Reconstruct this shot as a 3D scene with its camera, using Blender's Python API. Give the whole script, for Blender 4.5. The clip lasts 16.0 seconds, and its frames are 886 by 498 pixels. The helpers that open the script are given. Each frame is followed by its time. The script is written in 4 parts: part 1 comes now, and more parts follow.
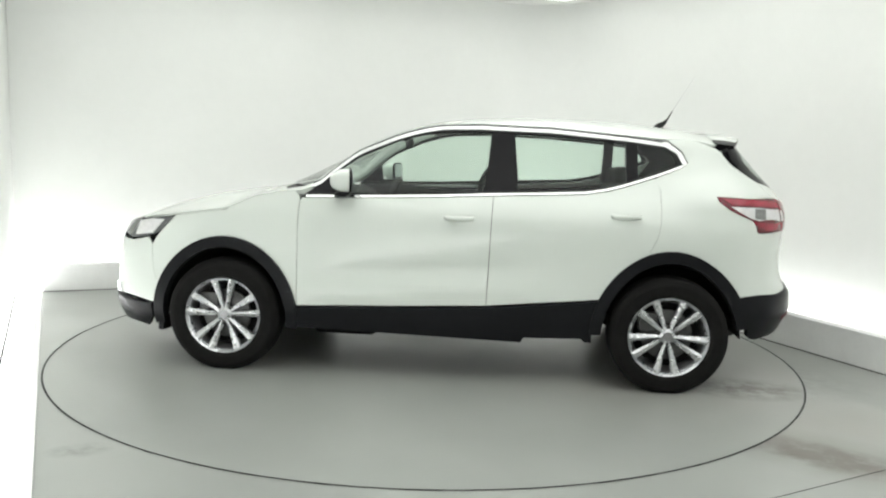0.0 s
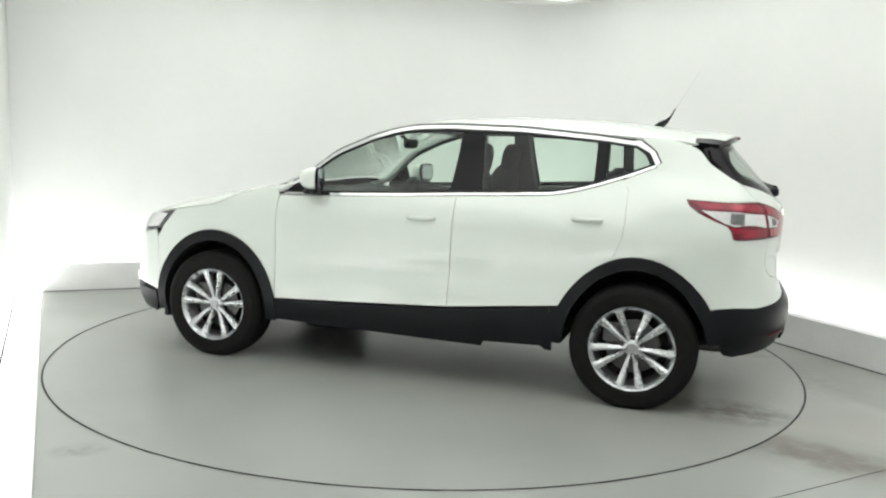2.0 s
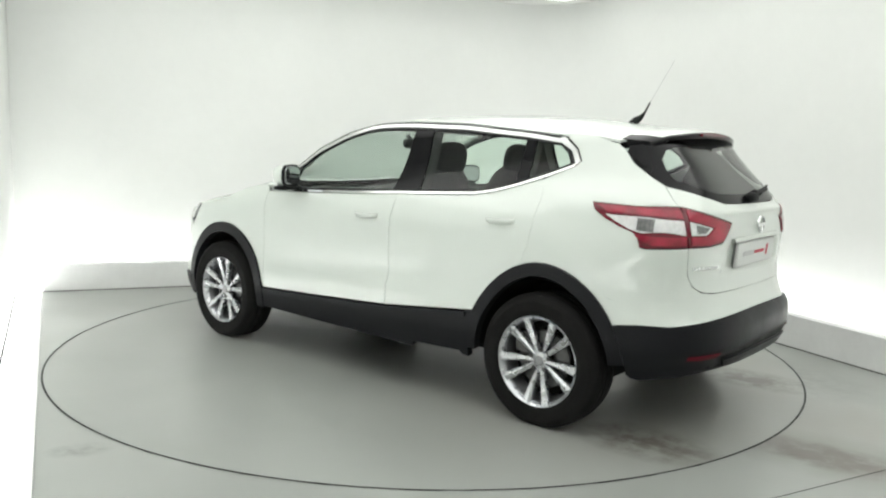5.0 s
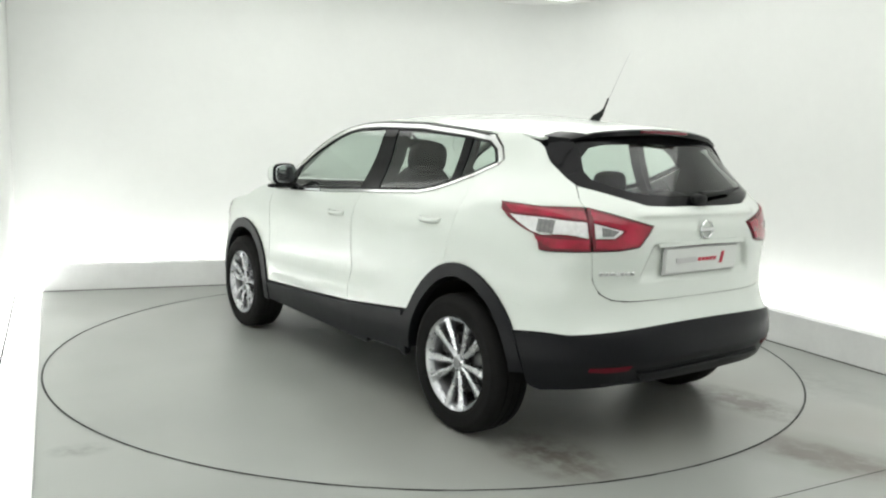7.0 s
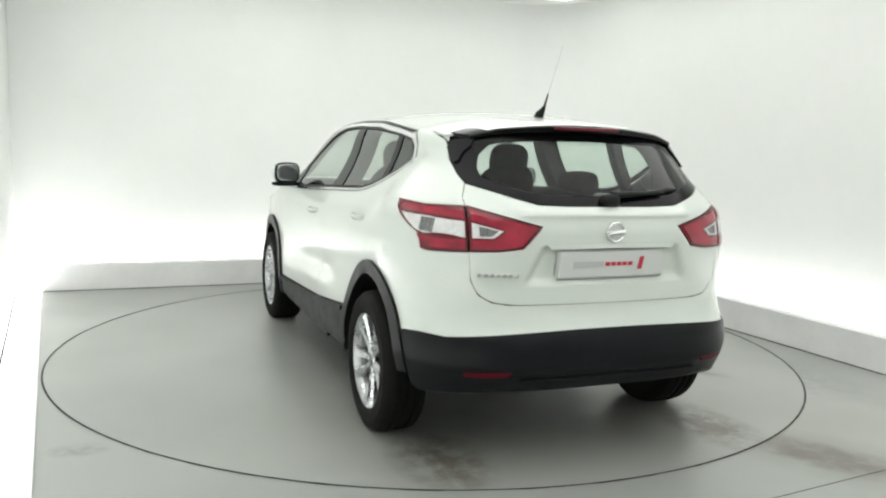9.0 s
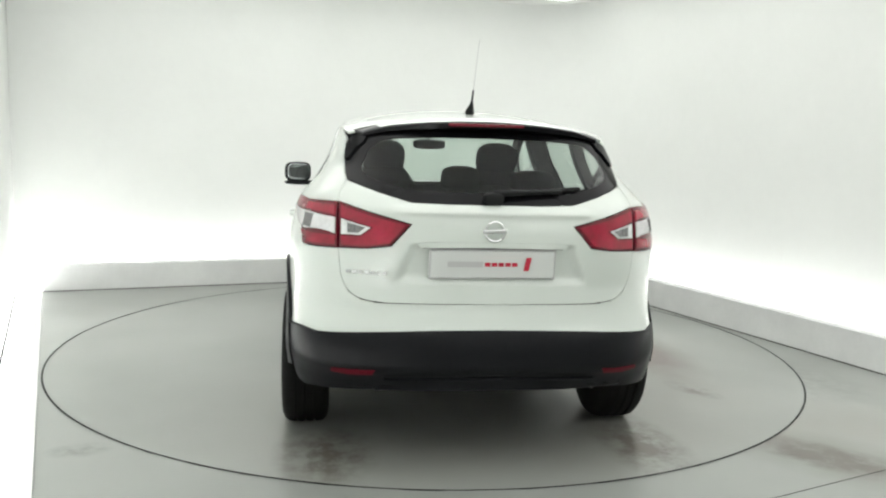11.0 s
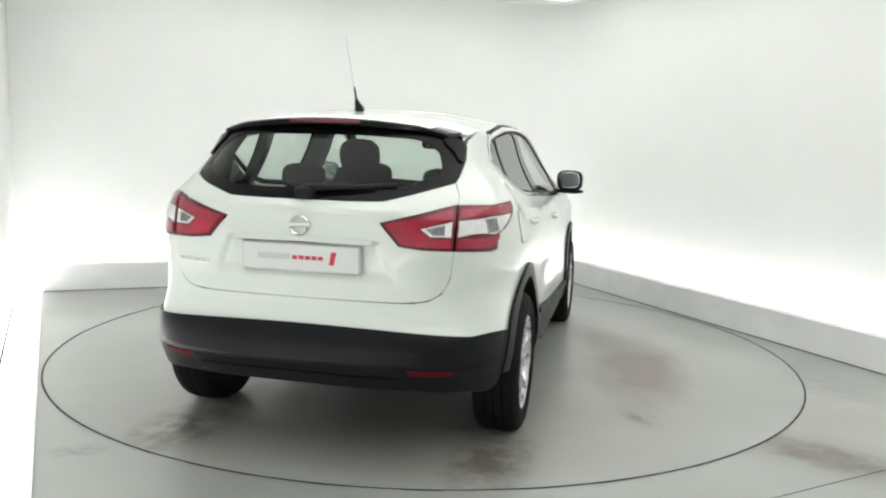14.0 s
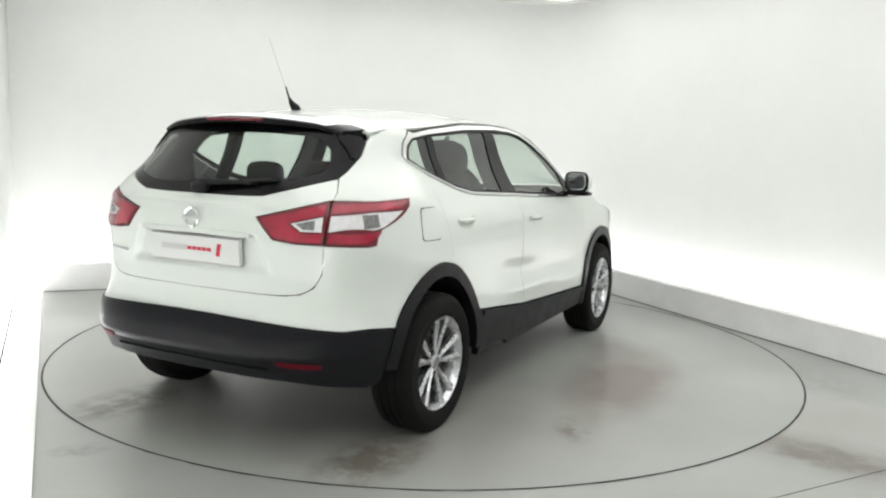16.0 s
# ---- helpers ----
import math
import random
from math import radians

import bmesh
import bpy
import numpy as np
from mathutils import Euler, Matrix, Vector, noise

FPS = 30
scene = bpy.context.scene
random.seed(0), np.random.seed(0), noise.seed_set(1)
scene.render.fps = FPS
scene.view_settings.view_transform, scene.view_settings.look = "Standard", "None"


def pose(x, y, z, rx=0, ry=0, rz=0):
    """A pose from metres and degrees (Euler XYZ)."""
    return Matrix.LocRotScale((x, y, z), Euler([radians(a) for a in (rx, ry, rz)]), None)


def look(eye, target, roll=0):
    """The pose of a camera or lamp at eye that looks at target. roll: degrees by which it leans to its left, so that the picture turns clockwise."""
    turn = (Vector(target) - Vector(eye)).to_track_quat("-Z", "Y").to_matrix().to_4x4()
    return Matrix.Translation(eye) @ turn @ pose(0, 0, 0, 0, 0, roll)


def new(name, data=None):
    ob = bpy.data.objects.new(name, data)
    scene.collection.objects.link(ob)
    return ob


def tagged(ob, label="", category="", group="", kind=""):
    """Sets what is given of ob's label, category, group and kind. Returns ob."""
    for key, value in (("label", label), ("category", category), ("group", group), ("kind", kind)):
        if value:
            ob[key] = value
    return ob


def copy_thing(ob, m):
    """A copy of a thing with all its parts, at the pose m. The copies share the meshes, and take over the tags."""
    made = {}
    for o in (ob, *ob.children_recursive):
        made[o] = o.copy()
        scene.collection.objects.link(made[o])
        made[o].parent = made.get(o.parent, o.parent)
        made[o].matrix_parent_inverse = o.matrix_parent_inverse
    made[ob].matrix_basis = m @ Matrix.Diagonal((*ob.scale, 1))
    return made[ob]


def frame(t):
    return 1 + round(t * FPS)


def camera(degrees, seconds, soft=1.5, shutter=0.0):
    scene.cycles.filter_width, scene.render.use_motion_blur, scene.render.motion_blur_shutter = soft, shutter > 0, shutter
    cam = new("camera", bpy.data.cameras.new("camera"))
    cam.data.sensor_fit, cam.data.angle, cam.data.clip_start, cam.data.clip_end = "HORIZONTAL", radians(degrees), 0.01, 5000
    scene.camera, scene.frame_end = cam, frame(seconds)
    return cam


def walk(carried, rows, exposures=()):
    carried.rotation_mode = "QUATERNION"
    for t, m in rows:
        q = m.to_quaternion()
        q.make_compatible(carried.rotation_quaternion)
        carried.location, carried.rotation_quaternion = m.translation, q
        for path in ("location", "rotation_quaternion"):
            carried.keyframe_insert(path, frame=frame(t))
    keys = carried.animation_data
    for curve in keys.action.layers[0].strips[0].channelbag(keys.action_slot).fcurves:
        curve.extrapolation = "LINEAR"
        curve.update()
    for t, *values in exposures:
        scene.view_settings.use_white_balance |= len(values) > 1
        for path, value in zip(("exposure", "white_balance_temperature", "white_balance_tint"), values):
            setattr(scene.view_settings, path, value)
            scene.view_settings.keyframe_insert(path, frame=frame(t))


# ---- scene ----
# camera: fixed high in one corner of the photo studio
EYE = (0.0, -5.569, 1.392)
TARGET = (0.0784, -0.6106, 0.7556)
cam = camera(57.75, 16.0, soft=2.2)
walk(cam, [(0.0, look(EYE, TARGET, 1.763)), (16.0, look(EYE, TARGET, 1.763))],
     exposures=[(0.0, 0.0, 6500, 9), (12.0, 0.0, 6500, 9.5), (16.0, 0.03, 6500, 13)])

# world: only faint grey beyond the closed room
world = bpy.data.worlds.new("world")
world.use_nodes = True
world.node_tree.nodes["Background"].inputs[0].default_value = (0.8, 0.85, 0.82, 1)
world.node_tree.nodes["Background"].inputs[1].default_value = 0.1
scene.world = world

# ceiling panel and floor-level light troughs
CEILING_GLOW = 1.17
TROUGH_GLOW = 8.0

# plan of the studio platform (corners on the floor)
PA = Vector((-3.422, 1.486))
PK = Vector((1.234, 3.383))
DIR_B = (PK - PA).normalized()
DIR_R = Vector((1.283, -2.872)).normalized()
DIR_L = Vector((1.919, -4.094)).normalized()
DISC_R = 2.447
KERB_H = 0.24
CEIL_Z = 2.98


def heading(t):
    """The turntable's angle in degrees: a steady clockwise turn."""
    return 173.95 - 6.829 * t - 0.01976 * t * t + 0.000517 * t ** 3
# ---- materials ----
def material(name, color, rough=0.5, metal=0.0, spec=0.5, coat=0.0, coat_rough=0.05):
    m = bpy.data.materials.new(name)
    m.use_nodes = True
    b = m.node_tree.nodes["Principled BSDF"]
    b.inputs["Base Color"].default_value = (*color, 1)
    b.inputs["Roughness"].default_value = rough
    b.inputs["Metallic"].default_value = metal
    b.inputs["Specular IOR Level"].default_value = spec
    b.inputs["Coat Weight"].default_value = coat
    b.inputs["Coat Roughness"].default_value = coat_rough
    return m


def noise_node(m, scale, detail=4.0, rough=0.55, coords="Object", stretch=(1, 1, 1)):
    n = m.node_tree.nodes
    tc, mp, no = n.new("ShaderNodeTexCoord"), n.new("ShaderNodeMapping"), n.new("ShaderNodeTexNoise")
    mp.inputs["Scale"].default_value = stretch
    no.inputs["Scale"].default_value, no.inputs["Detail"].default_value = scale, detail
    no.inputs["Roughness"].default_value = rough
    m.node_tree.links.new(tc.outputs[coords], mp.inputs[0])
    m.node_tree.links.new(mp.outputs[0], no.inputs[0])
    return no


def ramp(m, source, stops):
    r = m.node_tree.nodes.new("ShaderNodeValToRGB")
    els = r.color_ramp.elements
    while len(els) < len(stops):
        els.new(0.5)
    for e, (p, c) in zip(els, stops):
        e.position, e.color = p, (*c, 1) if len(c) == 3 else c
    m.node_tree.links.new(source, r.inputs[0])
    return r


def mix_color(m, fac, a, b, mode="MIX"):
    x = m.node_tree.nodes.new("ShaderNodeMix")
    x.data_type, x.blend_type = "RGBA", mode
    for sock, v in ((x.inputs[0], fac), (x.inputs[6], a), (x.inputs[7], b)):
        if hasattr(v, "is_output"):
            m.node_tree.links.new(v, sock)
        else:
            sock.default_value = v if isinstance(v, (int, float)) else (*v, 1)
    return x.outputs[2]


def vary(m, color, amount=0.06, scale=3.0, fine=60.0, bump=0.0, bump_scale=200.0, rough=None):
    """Two scales of colour variation, with a fine bump and uneven gloss."""
    nt = m.node_tree
    b = nt.nodes["Principled BSDF"]
    lo = tuple(max(0, c * (1 - amount)) for c in color)
    hi = tuple(min(1, c * (1 + amount)) for c in color)
    big = ramp(m, noise_node(m, scale).outputs[0], ((0.3, lo), (0.7, hi)))
    small = ramp(m, noise_node(m, fine, 2).outputs[0], ((0.3, (1 - amount / 2,) * 3), (0.7, (1, 1, 1))))
    nt.links.new(mix_color(m, 1.0, big.outputs[0], small.outputs[0], "MULTIPLY"), b.inputs["Base Color"])
    if bump:
        bp = nt.nodes.new("ShaderNodeBump")
        bp.inputs["Strength"].default_value, bp.inputs["Distance"].default_value = bump, 0.002
        nt.links.new(noise_node(m, bump_scale, 3).outputs[0], bp.inputs["Height"])
        nt.links.new(bp.outputs[0], b.inputs["Normal"])
    if rough:
        rr = ramp(m, noise_node(m, scale * 2.3).outputs[0], ((0.3, (rough[0],) * 3), (0.7, (rough[1],) * 3)))
        nt.links.new(rr.outputs[0], b.inputs["Roughness"])
    return m


def glow(name, color, strength):
    m = material(name, color, 0.6)
    b = m.node_tree.nodes["Principled BSDF"]
    b.inputs["Emission Color"].default_value = (*color, 1)
    b.inputs["Emission Strength"].default_value = strength
    return m


def glass(name, tint, base=0.05, rough=0.0):
    """Thin sheet glass: tinted see-through with a gloss that grows to grazing."""
    m = bpy.data.materials.new(name)
    m.use_nodes = True
    nt = m.node_tree
    nt.nodes.clear()
    out, mx = nt.nodes.new("ShaderNodeOutputMaterial"), nt.nodes.new("ShaderNodeMixShader")
    tr, gl, lw = nt.nodes.new("ShaderNodeBsdfTransparent"), nt.nodes.new("ShaderNodeBsdfGlossy"), nt.nodes.new("ShaderNodeLayerWeight")
    tr.inputs[0].default_value = (*tint, 1)
    gl.inputs["Roughness"].default_value = rough
    lw.inputs[0].default_value = 0.5
    up, ad = nt.nodes.new("ShaderNodeMath"), nt.nodes.new("ShaderNodeMath")
    up.operation, up.inputs[1].default_value = "POWER", 3.3
    ad.operation, ad.inputs[1].default_value, ad.inputs[2].default_value = "MULTIPLY_ADD", 0.9, base
    nt.links.new(lw.outputs["Facing"], up.inputs[0])
    nt.links.new(up.outputs[0], ad.inputs[0])
    nt.links.new(ad.outputs[0], mx.inputs[0])
    nt.links.new(tr.outputs[0], mx.inputs[1])
    nt.links.new(gl.outputs[0], mx.inputs[2])
    nt.links.new(mx.outputs[0], out.inputs[0])
    return m


WALL = vary(material("wall_paint", (0.8, 0.81, 0.79), 0.7), (0.8, 0.815, 0.79), 0.025, 0.9, 14, 0.05, 80)
KERB = vary(material("kerb_paint", (0.74, 0.74, 0.73), 0.55), (0.735, 0.74, 0.73), 0.05, 4, 40, 0.1, 120, (0.4, 0.65))
CEILING = vary(material("ceiling_paint", (0.82, 0.83, 0.81), 0.8), (0.82, 0.83, 0.81), 0.02, 1.0, 20)
JOINT = material("grey_joint", (0.1, 0.1, 0.095), 0.7)
DARK_GAP = material("dark_gap", (0.015, 0.016, 0.015), 0.8)
PANEL_GLOW = glow("ceiling_panel_glow", (1.0, 1.0, 0.98), CEILING_GLOW)
STRIP_GLOW = glow("trough_tube_glow", (1.0, 1.0, 1.0), TROUGH_GLOW)


# brown-grey for grime, and for the shade painted under the car
GRIME_SHADE = (0.17, 0.158, 0.138)
BROWN, RUST, GREY, DUST = (0.095, 0.084, 0.066), (0.15, 0.112, 0.098), (0.2, 0.205, 0.19), (0.28, 0.26, 0.225)


def epoxy(name, blotches):
    """Pale grey-green glossy floor paint with dust, scuffs, brown tyre dirt and painted shade; blotches: (x, y, radius
    x, radius y, turn, strength).
    """
    m = material(name, (0.5, 0.52, 0.49), 0.3, spec=0.75)
    nt = m.node_tree
    b = nt.nodes["Principled BSDF"]
    base = ramp(m, noise_node(m, 0.9, 2, 0.4).outputs[0], ((0.2, (0.275, 0.29, 0.27)), (0.8, (0.365, 0.383, 0.36)))).outputs[0]
    speck = ramp(m, noise_node(m, 4, 2, 0.4).outputs[0], ((0.2, (0.96,) * 3), (0.8, (1, 1, 1)))).outputs[0]
    col = mix_color(m, 1.0, base, speck, "MULTIPLY")
    fine_streak, soft_streak = noise_node(m, 7.0, 5, 0.65), noise_node(m, 2.2, 3, 0.5)
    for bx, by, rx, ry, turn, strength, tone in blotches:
        soft_edge = tone in (RUST, DUST, GRIME_SHADE)
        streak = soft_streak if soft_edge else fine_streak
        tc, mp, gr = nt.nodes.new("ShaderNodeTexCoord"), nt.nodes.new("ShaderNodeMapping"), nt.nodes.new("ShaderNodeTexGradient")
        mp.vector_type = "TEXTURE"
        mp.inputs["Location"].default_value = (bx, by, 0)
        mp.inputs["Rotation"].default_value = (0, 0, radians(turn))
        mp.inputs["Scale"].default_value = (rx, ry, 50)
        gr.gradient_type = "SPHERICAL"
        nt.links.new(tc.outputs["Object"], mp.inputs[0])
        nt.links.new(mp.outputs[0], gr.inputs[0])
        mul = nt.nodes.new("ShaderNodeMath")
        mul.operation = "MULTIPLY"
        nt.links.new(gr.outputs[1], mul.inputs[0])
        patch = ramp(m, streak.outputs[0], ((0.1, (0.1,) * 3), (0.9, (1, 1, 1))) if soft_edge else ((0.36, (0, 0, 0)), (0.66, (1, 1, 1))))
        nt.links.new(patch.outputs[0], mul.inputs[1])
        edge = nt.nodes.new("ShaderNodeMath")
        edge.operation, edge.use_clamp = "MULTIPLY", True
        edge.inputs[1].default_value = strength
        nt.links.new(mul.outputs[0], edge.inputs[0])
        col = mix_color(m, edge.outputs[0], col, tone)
    nt.links.new(col, b.inputs["Base Color"])
    rr = ramp(m, noise_node(m, 1.3, 1, 0.4).outputs[0], ((0.2, (0.29,) * 3), (0.8, (0.37,) * 3)))
    nt.links.new(rr.outputs[0], b.inputs["Roughness"])
    return m


FLOOR = epoxy("floor_epoxy", ((1.9, -1.98, 0.46, 0.2, -42, 2.6, BROWN), (1.95, -2.0, 0.75, 0.34, -38, 1.8, GRIME_SHADE), (-1.54, -2.12, 0.16, 0.1, 20, 2.0, GREY),
                              (2.25, -0.6, 0.7, 0.5, -60, 1.1, GREY), (2.2, -1.5, 0.6, 0.5, 0, 0.9, DUST)))
# on the disc, in its own turning frame: dirt behind the tyres, rust-toned dust on one side, shade below the car
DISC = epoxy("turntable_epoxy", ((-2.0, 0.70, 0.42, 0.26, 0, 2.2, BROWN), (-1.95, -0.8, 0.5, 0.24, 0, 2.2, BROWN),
                                 (-0.1, -1.42, 1.0, 0.38, 6, 3.0, RUST), (-1.15, -1.45, 0.22, 0.1, 30, 2.2, BROWN), (0.55, -1.2, 0.55, 0.25, 25, 2.2, GRIME_SHADE), (-1.5, -0.1, 1.4, 1.9, 0, 0.8, DUST), (-0.6, -1.3, 1.6, 0.9, 0, 0.7, GRIME_SHADE),
                                 # car-sized soft ellipse: the shade under the car, put into the floor colour
                                 (0.2, 0.0, 1.9, 0.95, 0, 0.9, GRIME_SHADE)))
# ---- mesh helpers ----
def finish(name, bm, mat, smooth=False):
    me = bpy.data.meshes.new(name)
    bm.to_mesh(me)
    bm.free()
    for m in (mat if isinstance(mat, (list, tuple)) else (mat,)):
        me.materials.append(m)
    if smooth:
        for p in me.polygons:
            p.use_smooth = True
    return me


def part(name, bm, mat, parent=None, label="", smooth=False):
    ob = new(name, finish(name, bm, mat, smooth))
    ob.parent = parent
    return tagged(ob, label)


def prism(bm, pts, z0, z1):
    """An upright prism over a plan polygon."""
    lo = [bm.verts.new((p[0], p[1], z0)) for p in pts]
    hi = [bm.verts.new((p[0], p[1], z1)) for p in pts]
    n = len(pts)
    for i in range(n):
        bm.faces.new((lo[i], lo[(i + 1) % n], hi[(i + 1) % n], hi[i]))
    bm.faces.new(hi)
    bm.faces.new(lo[::-1])
    bmesh.ops.recalc_face_normals(bm, faces=bm.faces)
    return bm


def bevel_all(bm, width, segments=2, angle=30):
    edges = [e for e in bm.edges if len(e.link_faces) == 2 and e.calc_face_angle(0) > radians(angle)]
    bmesh.ops.bevel(bm, geom=edges, offset=width, segments=segments, affect="EDGES", profile=0.5)
    return bm


def box(bm, lo, hi):
    return prism(bm, ((lo[0], lo[1]), (hi[0], lo[1]), (hi[0], hi[1]), (lo[0], hi[1])), lo[2], hi[2])


def band(p, q, inner, outer):
    """Plan quad along p-q, from inner to outer metres to its left."""
    d = (q - p).normalized()
    n = Vector((-d.y, d.x))
    return [p + n * inner, q + n * inner, q + n * outer, p + n * outer]


# ---- studio ----
LEN_R, LEN_L = 10.2, 9.0
PR = PK + DIR_R * LEN_R
PL = PA + DIR_L * LEN_L
TROUGH_B, TROUGH_R, TROUGH_L = 0.36, 0.36, 0.217
NB, NR, NL = Vector((-DIR_B.y, DIR_B.x)), Vector((-DIR_R.y, DIR_R.x)), Vector((DIR_L.y, -DIR_L.x))


def meet(p, d, q, e):
    """Where two lines of the plan meet."""
    det = d.x * -e.y + e.x * d.y
    s = ((q.x - p.x) * -e.y + e.x * (q.y - p.y)) / det
    return p + d * s


WB, WR, WL = PA + NB * TROUGH_B, PK + NR * TROUGH_R, PA + NL * TROUGH_L
C_BL, C_BR = meet(WB, DIR_B, WL, DIR_L), meet(WB, DIR_B, WR, DIR_R)
C_FR, C_FL = WR + DIR_R * LEN_R, C_BL + DIR_L * LEN_L

# floor with a round opening for the turntable
from mathutils.geometry import delaunay_2d_cdt
SEG = 320
ring = [Vector(((DISC_R + 0.008) * math.cos(2 * math.pi * i / SEG), (DISC_R + 0.008) * math.sin(2 * math.pi * i / SEG))) for i in range(SEG)]
edge_pts = [PA, PL, PR, PK]
bm = bmesh.new()
co = edge_pts + ring
es = [(i, (i + 1) % 4) for i in range(4)] + [(4 + i, 4 + (i + 1) % SEG) for i in range(SEG)]
vs, _, fs, *_ = delaunay_2d_cdt(co, es, [], 1, 1e-6)
bv = [bm.verts.new((v.x, v.y, 0)) for v in vs]
for f in fs:
    c = sum((vs[i] for i in f), Vector((0, 0))) / len(f)
    if c.length > DISC_R * 0.999:
        bm.faces.new([bv[i] for i in f])
bmesh.ops.recalc_face_normals(bm, faces=bm.faces)
if sum(f.normal.z for f in bm.faces) < 0:
    bmesh.ops.reverse_faces(bm, faces=bm.faces)
rim_edges = [e for e in bm.edges if e.is_boundary]
got = bmesh.ops.extrude_edge_only(bm, edges=rim_edges)
bmesh.ops.translate(bm, vec=(0, 0, -0.12), verts=[g for g in got["geom"] if isinstance(g, bmesh.types.BMVert)])
for f in [g for g in got["geom"] if isinstance(g, bmesh.types.BMFace)]:
    f.material_index = 1
tagged(part("floor", bm, [FLOOR, DARK_GAP]), "pale grey-green painted studio floor with scuffs and brown dirt", "floor", kind="structure")

bm = prism(bmesh.new(), [C_BL - DIR_B * 0.6 + NB * 0.6, C_FL + DIR_L, C_FR + DIR_R, C_BR + DIR_B * 0.6 + NB * 0.6], -0.3, -0.121)
tagged(part("ground", bm, DARK_GAP), "dark concrete base under the studio floor", "base", kind="structure")

# turntable disc
bm = bmesh.new()
bmesh.ops.create_cone(bm, cap_ends=True, segments=SEG, radius1=DISC_R, radius2=DISC_R, depth=0.1)
bmesh.ops.translate(bm, vec=(0, 0, -0.0502), verts=bm.verts)
for f in bm.faces:
    f.material_index = 0 if f.normal.z > 0.5 else 1
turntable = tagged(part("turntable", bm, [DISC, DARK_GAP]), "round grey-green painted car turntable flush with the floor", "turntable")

bm = bmesh.new()
lines = [[bm.verts.new(((DISC_R + r) * math.cos(2 * math.pi * i / SEG), (DISC_R + r) * math.sin(2 * math.pi * i / SEG), 0.002)) for r in (-0.002, 0.009)] for i in range(SEG)]
for i in range(SEG):
    bm.faces.new((*lines[i], *lines[(i + 1) % SEG][::-1]))
tagged(part("trim_ring", bm, DARK_GAP), "thin dark gap round the turntable", "gap", kind="structure")

# kerbs along the back and one side
bm = bevel_all(prism(bmesh.new(), band(PA, PK + DIR_B * 0.1, 0, 0.1), -0.11, KERB_H), 0.006)
tagged(part("kerb_back", bm, KERB), "low white painted kerb hiding a light trough", "kerb", kind="structure")
bm = bevel_all(prism(bmesh.new(), band(PK, PR, 0, 0.1), -0.11, KERB_H), 0.006)
tagged(part("kerb_side", bm, KERB), "low white painted kerb hiding a light trough", "kerb", kind="structure")
# dark joints where the kerbs meet the floor
for name, p, q in (("trim_joint_back", PA, PK), ("trim_joint_side", PK, PR)):
    bm = prism(bmesh.new(), band(p, q, -0.006, 0.0), -0.01, 0.007)
    tagged(part(name, bm, JOINT), "thin dark joint at the kerb foot", "joint", kind="structure")
for name, p, q in (("trim_joint_plate", (1.2, -2.569), (3.4, -1.45)),):
    bm = prism(bmesh.new(), band(Vector(p), Vector(q), 0, 0.004), -0.01, 0.0012)
    tagged(part(name, bm, JOINT), "fine dark joint in the floor", "joint", kind="structure")
# pale edge strip on the open side
bm = bevel_all(prism(bmesh.new(), band(PL, PA, 0.001, 0.05), -0.11, 0.006), 0.003)
tagged(part("trim_edge", bm, KERB), "pale edging strip along the platform", "trim", kind="structure")

# troughs with their glowing tubes
def trough(p, q, a, b, z, name):
    bm = prism(bmesh.new(), band(p, q, a, b), z - 0.04, z)
    return tagged(part(name, bm, STRIP_GLOW), "bright white light strip in a trough", "light strip")


trough(PA - DIR_B * 0.2, PK, 0.16, 0.30, 0.03, "light_strip")
trough(PK, PR, 0.16, 0.30, 0.03, "light_strip")
trough(PL, PA - DIR_L * 0.34, 0.055, 0.206, -0.01, "light_strip")

# walls, with a rounded back corner
def arc_corner(p, d0, d1, r, n=14):
    """Points of a fillet at corner p between a line arriving along d0 and one leaving along d1."""
    half = math.acos(max(-1, min(1, -d0.dot(d1)))) / 2
    t = r / math.tan(half)
    a, b = p - d0 * t, p + d1 * t
    c = p + (d1 - d0).normalized() * (r / math.sin(half))
    a0 = math.atan2(a.y - c.y, a.x - c.x)
    a1 = math.atan2(b.y - c.y, b.x - c.x)
    sweep = (a1 - a0 + math.pi) % (2 * math.pi) - math.pi
    return [c + Vector((math.cos(a0 + sweep * i / n), math.sin(a0 + sweep * i / n))) * r for i in range(n + 1)]


def wall(name, pts, z0, z1, thick=0.15):
    """A wall whose inner face follows the plan line pts (room on its right hand)."""
    bm = bmesh.new()
    outer = []
    for i, p in enumerate(pts):
        d = (pts[min(i + 1, len(pts) - 1)] - pts[max(i - 1, 0)]).normalized()
        outer.append(p + Vector((-d.y, d.x)) * thick)
    rows = [[bm.verts.new((q.x, q.y, z)) for q in (a, b) for z in (z0, z1)] for a, b in zip(pts, outer)]
    for r0, r1 in zip(rows, rows[1:]):
        for i, j in ((0, 1), (1, 3), (3, 2), (2, 0)):
            f = bm.faces.new((r0[i], r1[i], r1[j], r0[j]))
            f.smooth = True
    bm.faces.new((rows[0][0], rows[0][1], rows[0][3], rows[0][2]))
    bm.faces.new((rows[-1][0], rows[-1][2], rows[-1][3], rows[-1][1]))
    bmesh.ops.recalc_face_normals(bm, faces=bm.faces)
    for e in bm.edges:
        if len(e.link_faces) == 2 and e.calc_face_angle(0) > 0.7:
            e.smooth = False
    return tagged(part(name, bm, WALL), "smooth white studio wall washed with light", "wall", kind="structure")


